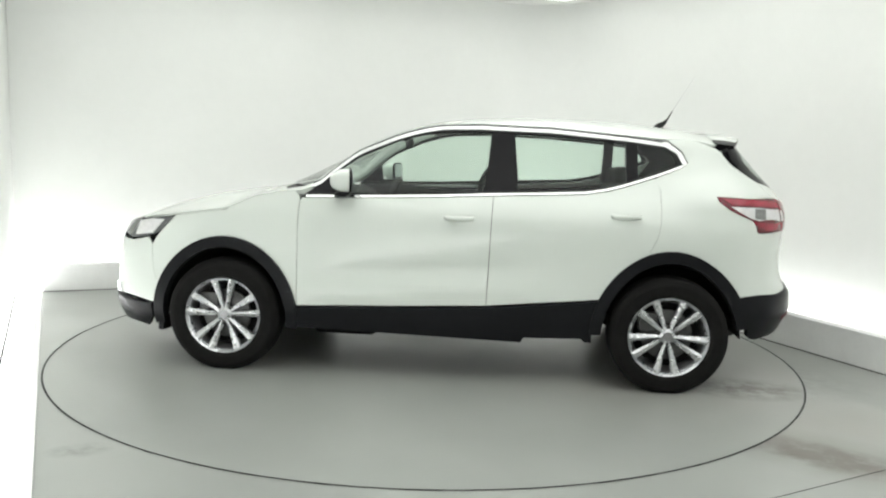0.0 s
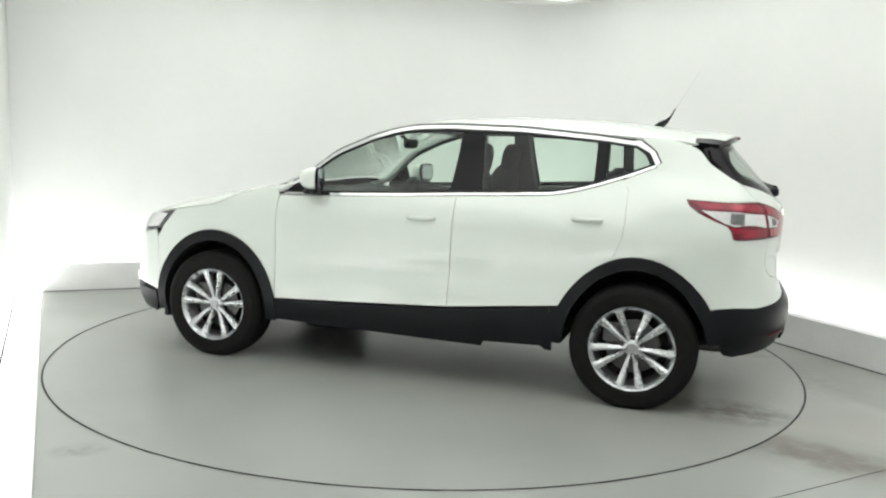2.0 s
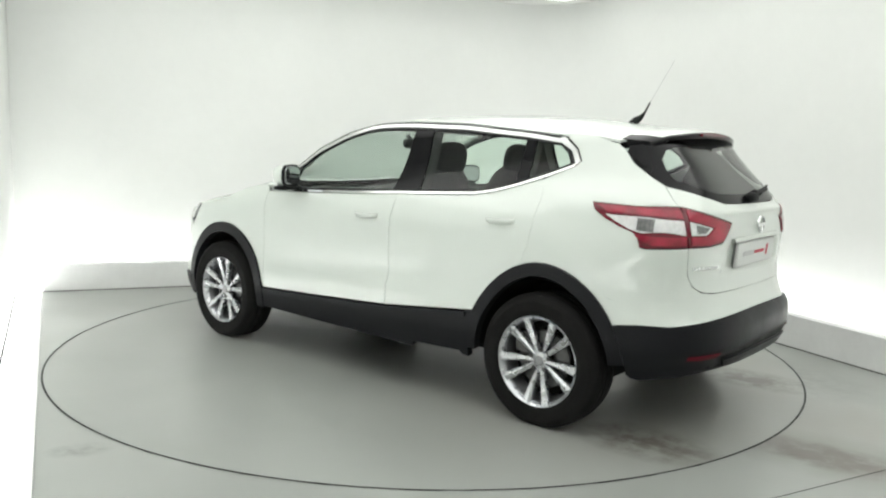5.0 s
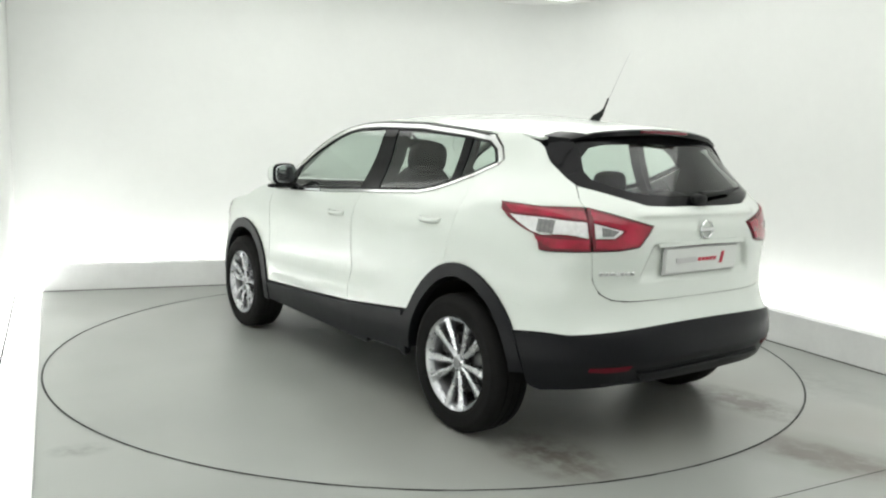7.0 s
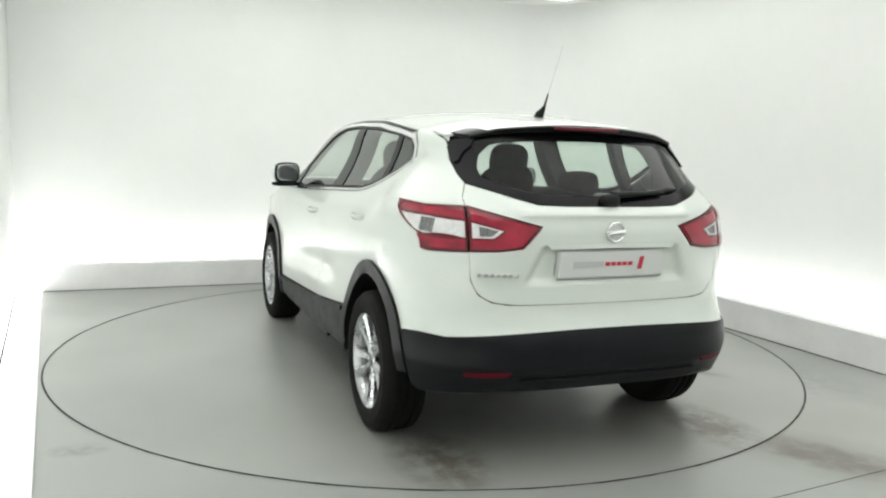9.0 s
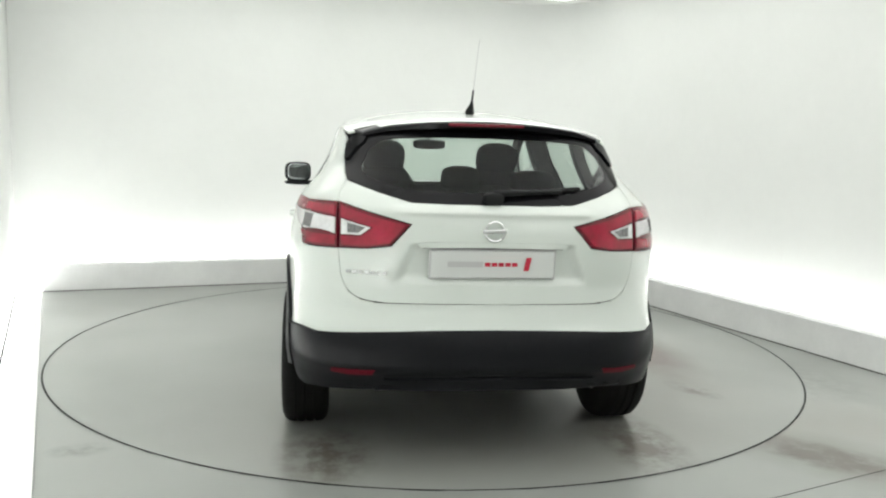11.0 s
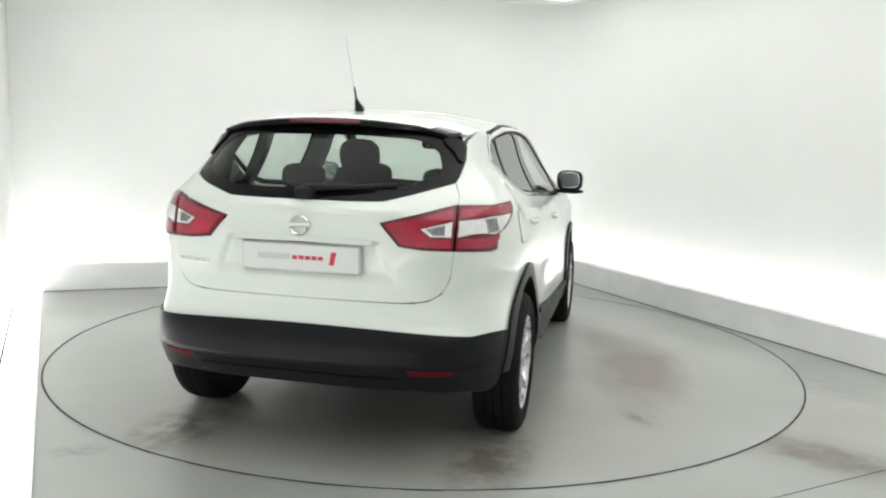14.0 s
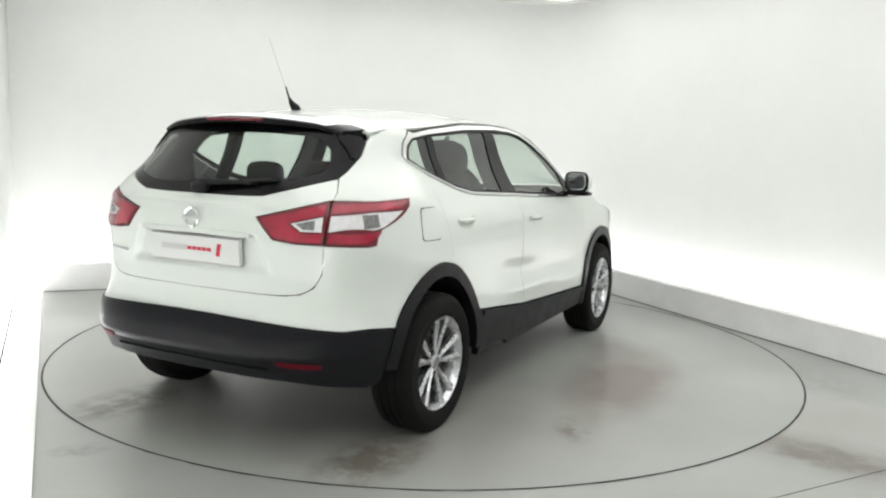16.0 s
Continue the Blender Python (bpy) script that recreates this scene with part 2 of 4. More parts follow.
wall("wall_back", [C_BL] + arc_corner(C_BR, DIR_B, DIR_R, 0.7) + [C_FR], -0.12, CEIL_Z)
wall("wall_left", [C_FL, C_BL - DIR_L * 0.0], -0.012, CEIL_Z)
wall("wall_front", [C_FR, C_FL], -0.12, CEIL_Z)
# dark seam at the foot of the left wall
bm = prism(bmesh.new(), band(C_FL, C_BL + DIR_L * 0.3, -0.008, 0.0), -0.008, 0.008)
tagged(part("baseboard_seam", bm, DARK_GAP), "thin dark seam at the wall foot", "seam", kind="structure")

bm = prism(bmesh.new(), [C_BL - DIR_B * 0.3 + NB * 0.3, C_FL + DIR_L * 0.2 - DIR_B * 0.3, C_FR + DIR_R * 0.2, C_BR + DIR_B * 0.3 + NB * 0.3], CEIL_Z, CEIL_Z + 0.12)
tagged(part("ceiling", bm, CEILING), "plain white studio ceiling", "ceiling", kind="structure")
# large luminous ceiling panel
mid = (C_BL + C_BR + C_FL + C_FR) / 4
bm = prism(bmesh.new(), [mid + (p - mid) * 0.86 for p in (C_BL, C_FL, C_FR, C_BR)], CEIL_Z - 0.05, CEIL_Z - 0.004)
tagged(part("ceiling_light", bm, PANEL_GLOW), "large luminous white ceiling panel", "ceiling light")
# ---- the car: its body is one plan curve at each height, and every panel is a piece of it ----
PAINT = vary(material("white_car_paint", (0.645, 0.69, 0.645), 0.35, coat=0.9, coat_rough=0.04), (0.645, 0.69, 0.645), 0.015, 2.0, 90)
CLAD = vary(material("black_grained_plastic", (0.009, 0.0095, 0.011), 0.42, spec=0.13), (0.009, 0.0095, 0.011), 0.12, 4, 30, 0, 0, (0.3, 0.42))
GLOSS = material("gloss_black", (0.005, 0.005, 0.006), 0.12, spec=0.16)
SEAL = material("black_rubber", (0.009, 0.01, 0.01), 0.6, spec=0.25)
SHELL = material("dark_inner_shell", (0.006, 0.006, 0.006), 0.8, spec=0.15)
CHROME = material("chrome_trim", (0.75, 0.76, 0.76), 0.12, 1.0)
CHROME_PALE = material("pale_bright_trim", (0.78, 0.79, 0.78), 0.25, 0.5)
ALLOY = vary(material("silver_alloy", (0.58, 0.59, 0.61), 0.3, 0.9), (0.58, 0.59, 0.61), 0.05, 12, 120, rough=(0.22, 0.36))
RUBBER = vary(material("tyre_rubber", (0.008, 0.008, 0.008), 0.8, spec=0.15), (0.008, 0.0078, 0.0075), 0.2, 14, 60)
BARREL = vary(material("dull_alloy", (0.3, 0.3, 0.31), 0.4, 0.85), (0.3, 0.3, 0.31), 0.1, 12, 90)
STEEL = vary(material("brake_steel", (0.1, 0.1, 0.1), 0.45, 0.9), (0.1, 0.1, 0.1), 0.15, 20, 90)
RED = vary(material("red_lens", (0.34, 0.005, 0.03), 0.14, coat=0.6), (0.34, 0.005, 0.03), 0.3, 9, 45)
DARKRED = material("dark_red_lens", (0.13, 0.003, 0.013), 0.25, coat=0.3)
SMOKED = material("smoked_lens", (0.09, 0.095, 0.095), 0.15, coat=0.6)
DULLRED = material("dull_red_reflector", (0.10, 0.004, 0.012), 0.5, spec=0.15)
CLEAR = vary(material("clear_lens_reflector", (0.72, 0.72, 0.72), 0.16, coat=0.8), (0.7, 0.7, 0.7), 0.1, 40, 160)
BULB = vary(material("grey_lens_insert", (0.3, 0.3, 0.3), 0.2, 0.5, coat=0.8), (0.3, 0.3, 0.3), 0.3, 60, 200)
GLASS_SIDE = glass("side_glass", (0.83, 0.91, 0.86), 0.03)
GLASS_REAR = glass("rear_glass", (0.80, 0.87, 0.83), 0.012)
GLASS_SCREEN = glass("windscreen_glass", (0.84, 0.91, 0.87))
MIRROR = material("mirror_glass", (0.5, 0.52, 0.53), 0.03, 1.0)
FABRIC = vary(material("dark_seat_fabric", (0.03, 0.031, 0.033), 0.9, spec=0.2), (0.018, 0.0185, 0.02), 0.12, 6, 20)
DASH = vary(material("dash_plastic", (0.03, 0.03, 0.031), 0.6, spec=0.3), (0.03, 0.03, 0.031), 0.1, 6, 20)
PLATE_WHITE = material("plate_white", (0.62, 0.64, 0.62), 0.35)
PRINT_RED = material("plate_red_print", (0.5, 0.02, 0.05), 0.4)
PRINT_GREY = material("plate_grey_print", (0.5, 0.5, 0.5), 0.4)
HEADLINER = material("pale_headliner", (0.2, 0.2, 0.19), 0.9)

P_R, P_F, XC_R, XC_F, K_R, K_F = 3.5, 3.0, -1.2, 1.25, 1.5, 1.6
GRID_Z = np.arange(0.0, 1.8, 0.005)


def curve(table, sigma):
    """A smoothed table of heights."""
    xs, ys = zip(*table)
    v = np.interp(GRID_Z, xs, ys)
    k = np.exp(-0.5 * (np.arange(-40, 41) * 0.005 / sigma) ** 2)
    return np.convolve(np.pad(v, 40, mode="edge"), k / k.sum(), "valid")


HALF_W = curve(((.15, .815), (.25, .867), (.40, .890), (.50, .890), (.62, .881), (.74, .876), (.90, .882), (.98, .878), (1.07, .843), (1.16, .778),
                (1.25, .727), (1.34, .686), (1.42, .662), (1.475, .645), (1.525, .59), (1.58, .5)), 0.025)
TAIL_X = curve(((.2, -1.96), (.3, -2.04), (.40, -2.098), (.435, -2.110), (.455, -2.136), (.585, -2.13), (.61, -2.10), (.70, -2.065), (.8, -2.055), (.95, -2.07), (1.04, -2.07), (1.12, -2.05),
                (1.2, -1.99), (1.3, -1.90), (1.4, -1.81), (1.48, -1.74), (1.55, -1.6)), 0.014)
NOSE_X = curve(((.2, 2.16), (.3, 2.23), (.45, 2.24), (.6, 2.23), (.75, 2.20), (.85, 2.14), (.95, 2.02), (1.05, 1.8), (1.2, 1.6)), 0.03)


def at_height(table, z):
    return float(np.interp(z, GRID_Z, table))


def half_width(z, tail_part=1.0):
    """Half the body's width; the rear haunch is fuller round the lamps."""
    t = max(0.0, min(1.0, tail_part))
    return at_height(HALF_W, z) + 0.042 * t * t * (3 - 2 * t) * math.exp(-((z - 1.15) / 0.085) ** 2)


def u_of_x(x, z):
    """The way along the plan curve at a place x of the flank."""
    if x < XC_R:
        d, p, k = (XC_R - x) / (XC_R - at_height(TAIL_X, z)), P_R, -K_R
    elif x > XC_F:
        d, p, k = (x - XC_F) / (at_height(NOSE_X, z) - XC_F), P_F, K_F
    else:
        return x
    d = min(d, 0.9999)
    return (XC_R if k < 0 else XC_F) + k * math.atan2(d, (1 - d ** p) ** (1 / p)) / (math.pi / 2)


def u_of_y(y, z):
    """The way along the plan curve at a place y of the tail."""
    f = min(abs(y) / half_width(z), 0.9999)
    a = math.atan2((1 - f ** P_R) ** (1 / P_R), f)
    return XC_R - K_R * (a if y >= 0 else math.pi - a) / (math.pi / 2)


def u_of_nose(y, z):
    f = min(abs(y) / at_height(HALF_W, z), 0.9999)
    a = math.atan2((1 - f ** P_F) ** (1 / P_F), f)
    return XC_F + K_F * (a if y >= 0 else math.pi - a) / (math.pi / 2)


def door_relief(x, z):
    """The doors' scooped lower half, with the swelling edge under it."""
    w = max(0.0, min(1.0, (x + 0.75) / 0.45)) * max(0.0, min(1.0, (0.95 - x) / 0.45))
    w = w * w * (3 - 2 * w)
    base = 0.66 - 0.05 * (x + 0.1)
    return w * (0.006 * math.exp(-((z - base + 0.105) / 0.035) ** 2) - 0.012 * math.exp(-((z - base) / 0.06) ** 2))


def skin(u, z):
    b = at_height(HALF_W, z)
    if XC_R <= u <= XC_F:
        return Vector((u, b + door_relief(u, z), z))
    if u < XC_R:
        a, p, x0, f = at_height(TAIL_X, z) - XC_R, P_R, XC_R, (XC_R - u) / K_R
        b = half_width(z, min(f, 2 - f) / 0.22)
    else:
        a, p, x0, f = at_height(NOSE_X, z) - XC_F, P_F, XC_F, (u - XC_F) / K_F
    c, s = math.cos(f * math.pi / 2), math.sin(f * math.pi / 2)
    r = (abs(c) ** p + abs(s) ** p) ** (-1 / p)
    return Vector((x0 + a * r * s, b * r * c, z))


def skin_normal(u, z):
    e = 0.004
    n = (skin(u - e, z) - skin(u + e, z)).cross(skin(u, z + e) - skin(u, z - e))
    return n.normalized() * -1 if n.dot(Vector((0, 1, 0)) if abs(u + 0.02) < 1.1 else skin(u, z) - Vector((XC_R if u < 0 else XC_F, 0, z))) < 0 else n.normalized()


def inside(p, poly):
    hit = False
    for (x0, y0), (x1, y1) in zip(poly, poly[1:] + poly[:1]):
        if (y0 > p[1]) != (y1 > p[1]) and p[0] < (x1 - x0) * (p[1] - y0) / (y1 - y0) + x0:
            hit = not hit
    return hit


def dense(pts, step=0.03):
    out = []
    for a, b in zip(pts, pts[1:] + pts[:1]):
        n = max(1, math.ceil(math.dist(a, b) / step))
        out += [(a[0] + (b[0] - a[0]) * i / n, a[1] + (b[1] - a[1]) * i / n) for i in range(n)]
    return out


def rounded(pts, r=0.02, n=4, sharp=()):
    """A polygon with its corners rounded off."""
    out = []
    for i, p in enumerate(pts):
        a, p_, b = Vector(pts[i - 1]), Vector(p), Vector(pts[(i + 1) % len(pts)])
        da, db = a - p_, b - p_
        if i in sharp or da.angle(db, 3.14) > 2.95:
            out.append(tuple(p))
            continue
        q = min(r, da.length * 0.45, db.length * 0.45)
        s, e = p_ + da.normalized() * q, p_ + db.normalized() * q
        out += [tuple(s * (1 - t) ** 2 + p_ * 2 * t * (1 - t) + e * t * t) for t in (k / n for k in range(n + 1))]
    return out


def flank(pts):
    return [(u_of_x(x, z), z) for x, z in dense(pts)]


def tail(pts):
    return [(u_of_y(y, z), z) for y, z in dense(pts)]


def patch_mesh(name, poly, surface, normal, mat, off=0.0, inset=0.0018, lip=0.012, grid=0.045, side=1):
    """A panel: the polygon filled over the surface, with its edge turned inwards."""
    n = len(poly)
    area = sum(a[0] * b[1] - b[0] * a[1] for a, b in zip(poly, poly[1:] + poly[:1]))
    if area < 0:
        poly = poly[::-1]
    if inset:
        moved = []
        for i in range(n):
            a, b = Vector(poly[i - 1]), Vector(poly[(i + 1) % n])
            d = (b - a).normalized()
            moved.append((poly[i][0] - d.y * inset, poly[i][1] + d.x * inset))
        poly = moved
    us, zs = [p[0] for p in poly], [p[1] for p in poly]
    pts = [Vector(p) for p in poly]
    gu = min(grid, max(0.006, (max(us) - min(us)) / 3))
    gz_ = min(grid, max(0.006, (max(zs) - min(zs)) / 3))
    near = np.array(poly)
    for i in range(int((max(us) - min(us)) / gu) + 1):
        for j in range(int((max(zs) - min(zs)) / gz_) + 1):
            q = (min(us) + (i + 0.5) * gu, min(zs) + (j + 0.5) * gz_)
            if inside(q, poly) and np.min(np.hypot(near[:, 0] - q[0], near[:, 1] - q[1])) > 0.3 * min(gu, gz_):
                pts.append(Vector(q))
    vs, _, fs, *_ = delaunay_2d_cdt(pts, [(i, (i + 1) % n) for i in range(n)], [], 1, 1e-7)
    co, no, faces = [], [], []
    for v in vs:
        nn = normal(v.x, v.y)
        p = surface(v.x, v.y) + nn * off
        co.append(p), no.append(nn)
    for f in fs:
        c = sum((vs[i] for i in f), Vector((0, 0))) / len(f)
        if inside(c, poly):
            a, b, d = (co[i] for i in f[:3])
            faces.append(tuple(f) if (b - a).cross(d - a).dot(no[f[0]]) > 0 else tuple(f[::-1]))
    if lip:
        base = len(co)
        for u, z in poly:
            nn = normal(u, z)
            p = surface(u, z) + nn * off
            co += [p, p - nn * lip]
            no += [nn, nn]
        for i in range(n):
            j = (i + 1) % n
            faces.append((base + 2 * i, base + 2 * i + 1, base + 2 * j + 1, base + 2 * j))
        for i in range(n):
            j = (i + 1) % n
            e = co[base + 2 * j] - co[base + 2 * i]
            out = e.cross(no[base + 2 * i])
            no[base + 2 * i + 1] = out.normalized() if out.length > 1e-9 else no[base + 2 * i]
    if side < 0:
        co = [Vector((p.x, -p.y, p.z)) for p in co]
        no = [Vector((p.x, -p.y, p.z)) for p in no]
        faces = [f[::-1] for f in faces]
    me = bpy.data.meshes.new(name)
    me.from_pydata([tuple(c) for c in co], [], faces)
    me.materials.append(mat)
    for p in me.polygons:
        p.use_smooth = True
    if lip:
        nrm = []
        first_lip = len(vs)
        for p in me.polygons:
            flat = p.vertices[0] >= first_lip
            for li in p.loop_indices:
                nrm.append(p.normal[:] if flat else no[me.loops[li].vertex_index][:])
        me.normals_split_custom_set(nrm)
    else:
        me.normals_split_custom_set_from_vertices([tuple(v) for v in no])
    return me


def panel(name, poly, mat, parent, label="", off=0.0, both=True, **kw):
    """A body panel on one flank or both."""
    made = []
    for side in ((1, -1) if both else (1,)):
        ob = new(name, patch_mesh(name, poly, skin, skin_normal, mat, off, side=side, **kw))
        ob.parent = parent if not isinstance(parent, (list, tuple)) else parent[0 if side > 0 else 1]
        made.append(tagged(ob, label))
    return made


def arc(cx, cz, r, a0, a1, n=24, lift=0.0):
    return [(cx + r * math.cos(radians(a0 + (a1 - a0) * i / n)), cz + (r + lift * math.sin(radians(a0 + (a1 - a0) * i / n)) ** 2) * math.sin(radians(a0 + (a1 - a0) * i / n))) for i in range(n + 1)]


car = tagged(new("car"), "white five-door crossover car with black lower cladding, turning on the turntable", "car")
WX, HUB_Z, ARCH_O, ARCH_I = 1.323, 0.335, 0.452, 0.385

# lower edge of the white doors, and the window outline
def sill_z(x):
    return float(np.interp(x, (-0.93, -0.264, 0.273, 0.88), (0.536, 0.469, 0.442, 0.416)))


BELT = [(0.832, 1.079), (0.462, 1.089), (0.027, 1.107), (-0.27, 1.124), (-0.565, 1.138), (-0.825, 1.153), (-0.955, 1.176), (-1.068, 1.209), (-1.246, 1.27), (-1.374, 1.322)]
TOP = [(-1.341, 1.388), (-1.262, 1.448), (-1.085, 1.470), (-0.622, 1.508), (-0.182, 1.518), (0.044, 1.510), (0.163, 1.489), (0.314, 1.444), (0.498, 1.365), (0.551, 1.339), (0.685, 1.232), (0.776, 1.143)]


def line_z(line, x):
    pts = sorted(line)
    return float(np.interp(x, [p[0] for p in pts], [p[1] for p in pts]))


def between(line, x0, x1, drop=0.0, n=14):
    return [(x0 + (x1 - x0) * i / n, line_z(line, x0 + (x1 - x0) * i / n) + drop) for i in range(n + 1)]


R_ARC = lambda a0, a1, r=ARCH_O: arc(-WX, HUB_Z, r, a0, a1, lift=0.045)
F_ARC = lambda a0, a1, r=ARCH_O: arc(WX, HUB_Z, r, a0, a1, lift=0.028)
BELT_GAP = -0.016

front_door = panel("front_door", flank([(0.872, sill_z(0.872)), (0.875, 0.66), (0.872, 0.895), (0.864, 1.05), (0.85, 1.066)] + between(BELT, 0.832, -0.282, BELT_GAP)
                                       + [(-0.275, 0.874), (-0.264, 0.479)] + [(x, sill_z(x)) for x in (-0.264, 0.0, 0.3, 0.6)]), PAINT, car)
rear_door = panel("rear_door", flank(between(BELT, -0.282, -1.21, BELT_GAP) + [(-1.246, 1.18), (-1.248, 1.01), (-1.233, 0.914), (-1.195, 0.825)]
                                     + R_ARC(75, 26) + [(x, sill_z(x)) for x in (-0.917, -0.6, -0.264)] + [(-0.264, 0.479), (-0.275, 0.874)]), PAINT, car)
panel("front_wing", flank([(0.872, 0.416)] + F_ARC(166, 20) + [(1.79, 0.60), (1.80, 0.74), (1.749, 0.812), (1.634, 0.929), (1.309, 0.979), (1.144, 1.055), (1.0, 1.09), (0.9, 1.10),
                                     (0.868, 1.07), (0.866, 1.045), (0.872, 0.895), (0.875, 0.66)]), PAINT, car)
# rear quarter with the roof pillar, in front of the tailgate and round the lamp
LAMP_TOP = [(-1.553, 1.151), (-1.65, 1.148), (-1.76, 1.142)]
LAMP_LOW = [(-1.8, 0.952), (-1.785, 1.0), (-1.765, 1.02), (-1.70, 1.045), (-1.624, 1.082), (-1.572, 1.118)]
TAIL_SPLIT = 0.648


def open_tail(pts):
    d = dense(pts)
    last = len(d) - max(1, math.ceil(math.dist(pts[-1], pts[0]) / 0.03)) + 1
    return [(u_of_y(y, z), z) for y, z in d[:last]]


def open_flank(pts):
    d = dense(pts)
    last = len(d) - max(1, math.ceil(math.dist(pts[-1], pts[0]) / 0.03)) + 1
    return [(u_of_x(x, z), z) for x, z in d[:last]]


quarter_poly = (open_flank([(-1.195, 0.825), (-1.233, 0.914), (-1.248, 1.01), (-1.246, 1.18), (-1.21, 1.235)] + between(BELT, -1.24, -1.374, BELT_GAP, 4)
                           + [(-1.408, 1.337), (-1.374, 1.400), (-1.29, 1.466), (-1.35, 1.474), (-1.45, 1.466), (-1.575, 1.425)])
                + open_tail([(0.616, 1.402), (0.6285, 1.335), (0.6245, 1.265), (0.6165, 1.2365), (0.6465, 1.18), (TAIL_SPLIT + 0.0015, 1.146)])
                + open_flank(LAMP_TOP[::-1] + LAMP_LOW[::-1])
                + open_tail([(0.79, 0.946), (TAIL_SPLIT + 0.001, 0.952), (TAIL_SPLIT - 0.011, 0.83), (0.606, 0.768), (0.552, 0.7375), (0.5, 0.732)])
                + open_tail([(0.5, 0.722), (0.62, 0.700), (0.74, 0.69)]) + open_flank([(-1.80, 0.688), (-1.76, 0.685)]) + open_flank(R_ARC(128, 75)))
panel("rear_quarter", quarter_poly, PAINT, car, inset=0.0003)

# white upper half of the rear bumper, from arch to arch
def bumper_line(y):
    return 0.628 - 0.03 * (abs(y) / 0.7) ** 2.5


low_w = [(y, bumper_line(y)) for y in np.linspace(0.74, -0.74, 31)]
top_w = [(-0.74, 0.69), (-0.62, 0.700), (-0.5, 0.722), (-0.4985, 0.7255)] + [(y, 0.7245) for y in np.linspace(-0.45, 0.45, 15)] + [(0.4985, 0.7255), (0.5, 0.722), (0.62, 0.700), (0.74, 0.69)]


def two_sided(flank_pts):
    """Flank points of one side and, in turn, of the other."""
    left = open_flank(flank_pts)
    return left, [(2 * (XC_R - K_R) - u, z) for u, z in left][::-1]


side_up, side_up_r = two_sided([(-1.80, 0.688), (-1.76, 0.685)] + R_ARC(128, 146))
side_dn, side_dn_r = two_sided(R_ARC(146, 148)[-1:] + [(-1.74, 0.588), (-1.83, 0.596)])
panel("rear_bumper", side_up + side_dn + open_tail(low_w) + side_dn_r + side_up_r + open_tail(top_w), PAINT, car, both=False, inset=-0.003, off=-0.0008)
clad_l, clad_r = two_sided(R_ARC(149, 178))
bl, br = two_sided([(-1.79, 0.335), (-1.83, 0.325)])
low_b = [(0.74, 0.335), (0.62, 0.35), (0.45, 0.368), (0.0, 0.365), (-0.45, 0.368), (-0.62, 0.35), (-0.74, 0.335)]
side_dn2, side_dn2_r = two_sided([(-1.83, 0.592), (-1.74, 0.584)])
panel("bumper_cladding", [(u, z - 0.004) for u, z in open_tail(low_w)][::-1] + side_dn2 + clad_l + bl + open_tail(low_b) + br + clad_r + side_dn2_r, CLAD, car, "black grained plastic lower rear bumper", off=0.008, both=False, lip=0.03)

# tailgate below its window
TG_LOW = [(TAIL_SPLIT, 0.953), (TAIL_SPLIT - 0.012, 0.83), (0.604, 0.77), (0.55, 0.740), (0.45, 0.731), (0.0, 0.729)]
TG_LAMP = [(0.0, 1.148), (0.2, 1.148), (0.35, 1.152), (0.48, 1.188), (0.615, 1.232), (0.645, 1.18), (TAIL_SPLIT, 1.148), (0.5, 1.106), (0.345, 1.066), (0.43, 0.970), (0.53, 0.957)]
half = TG_LAMP + TG_LOW


def step_up(v, a, b):
    t = max(0.0, min(1.0, (v - a) / (b - a)))
    return t * t * (3 - 2 * t)


def gate_skin(u, z):
    """The tailgate's surface: a recess for the plate and a soft ridge under the window."""
    p = skin(u, z)
    y = abs(p.y)
    slope = 0.07 * max(0.0, (0.98 - z) / 0.16)
    recess = 0.024 * (1 - step_up(y, 0.31 + slope, 0.36 + slope)) * step_up(z, 0.80, 0.855) * (1 - step_up(z, 0.972, 0.984))
    ridge = 0.013 * (1 - step_up(y, 0.38, 0.46)) * math.exp(-((z - 1.118) / 0.016) ** 2)
    return p + Vector((recess - ridge, 0, 0))


def gate_normal(u, z):
    e = 0.003
    n = (gate_skin(u - e, z) - gate_skin(u + e, z)).cross(gate_skin(u, z + e) - gate_skin(u, z - e)).normalized()
    return n if n.dot(skin_normal(u, z)) > 0 else -n


gate_half = rounded(half, 0.05, 5, sharp=(*range(len(TG_LAMP) + 1), len(half) - 1))
tailgate = new("tailgate", patch_mesh("tailgate", tail(gate_half + [(-y, z) for y, z in gate_half[::-1][1:-1]]), gate_skin, gate_normal, PAINT, inset=0.0004, grid=0.016))
tailgate.parent = car
tagged(tailgate, "white painted tailgate with a recess round the plate")

# rear window and its black border
GL = [(0.0, 1.150), (0.2, 1.151), (0.35, 1.156), (0.48, 1.192), (0.612, 1.238), (0.620, 1.262), (0.625, 1.33), (0.6185, 1.390), (0.598, 1.422), (0.53, 1.438), (0.25, 1.462), (0.0, 1.468)]
IN = [(0.0, 1.195), (0.2, 1.196), (0.34, 1.2), (0.46, 1.228), (0.545, 1.262), (0.55, 1.30), (0.525, 1.36), (0.47, 1.405), (0.40, 1.42), (0.2, 1.43), (0.0, 1.432)]
panel("rear_window", tail(IN + [(-y, z) for y, z in IN[::-1][1:-1]]), GLASS_REAR, car, "tinted rear window glass", both=False, lip=0, inset=-0.004, off=-0.002)
border = open_tail(GL) + open_tail(IN[::-1])
panel("window_border", border, GLOSS, car, "gloss black border of the rear window", off=-0.001, lip=0.004, inset=0)

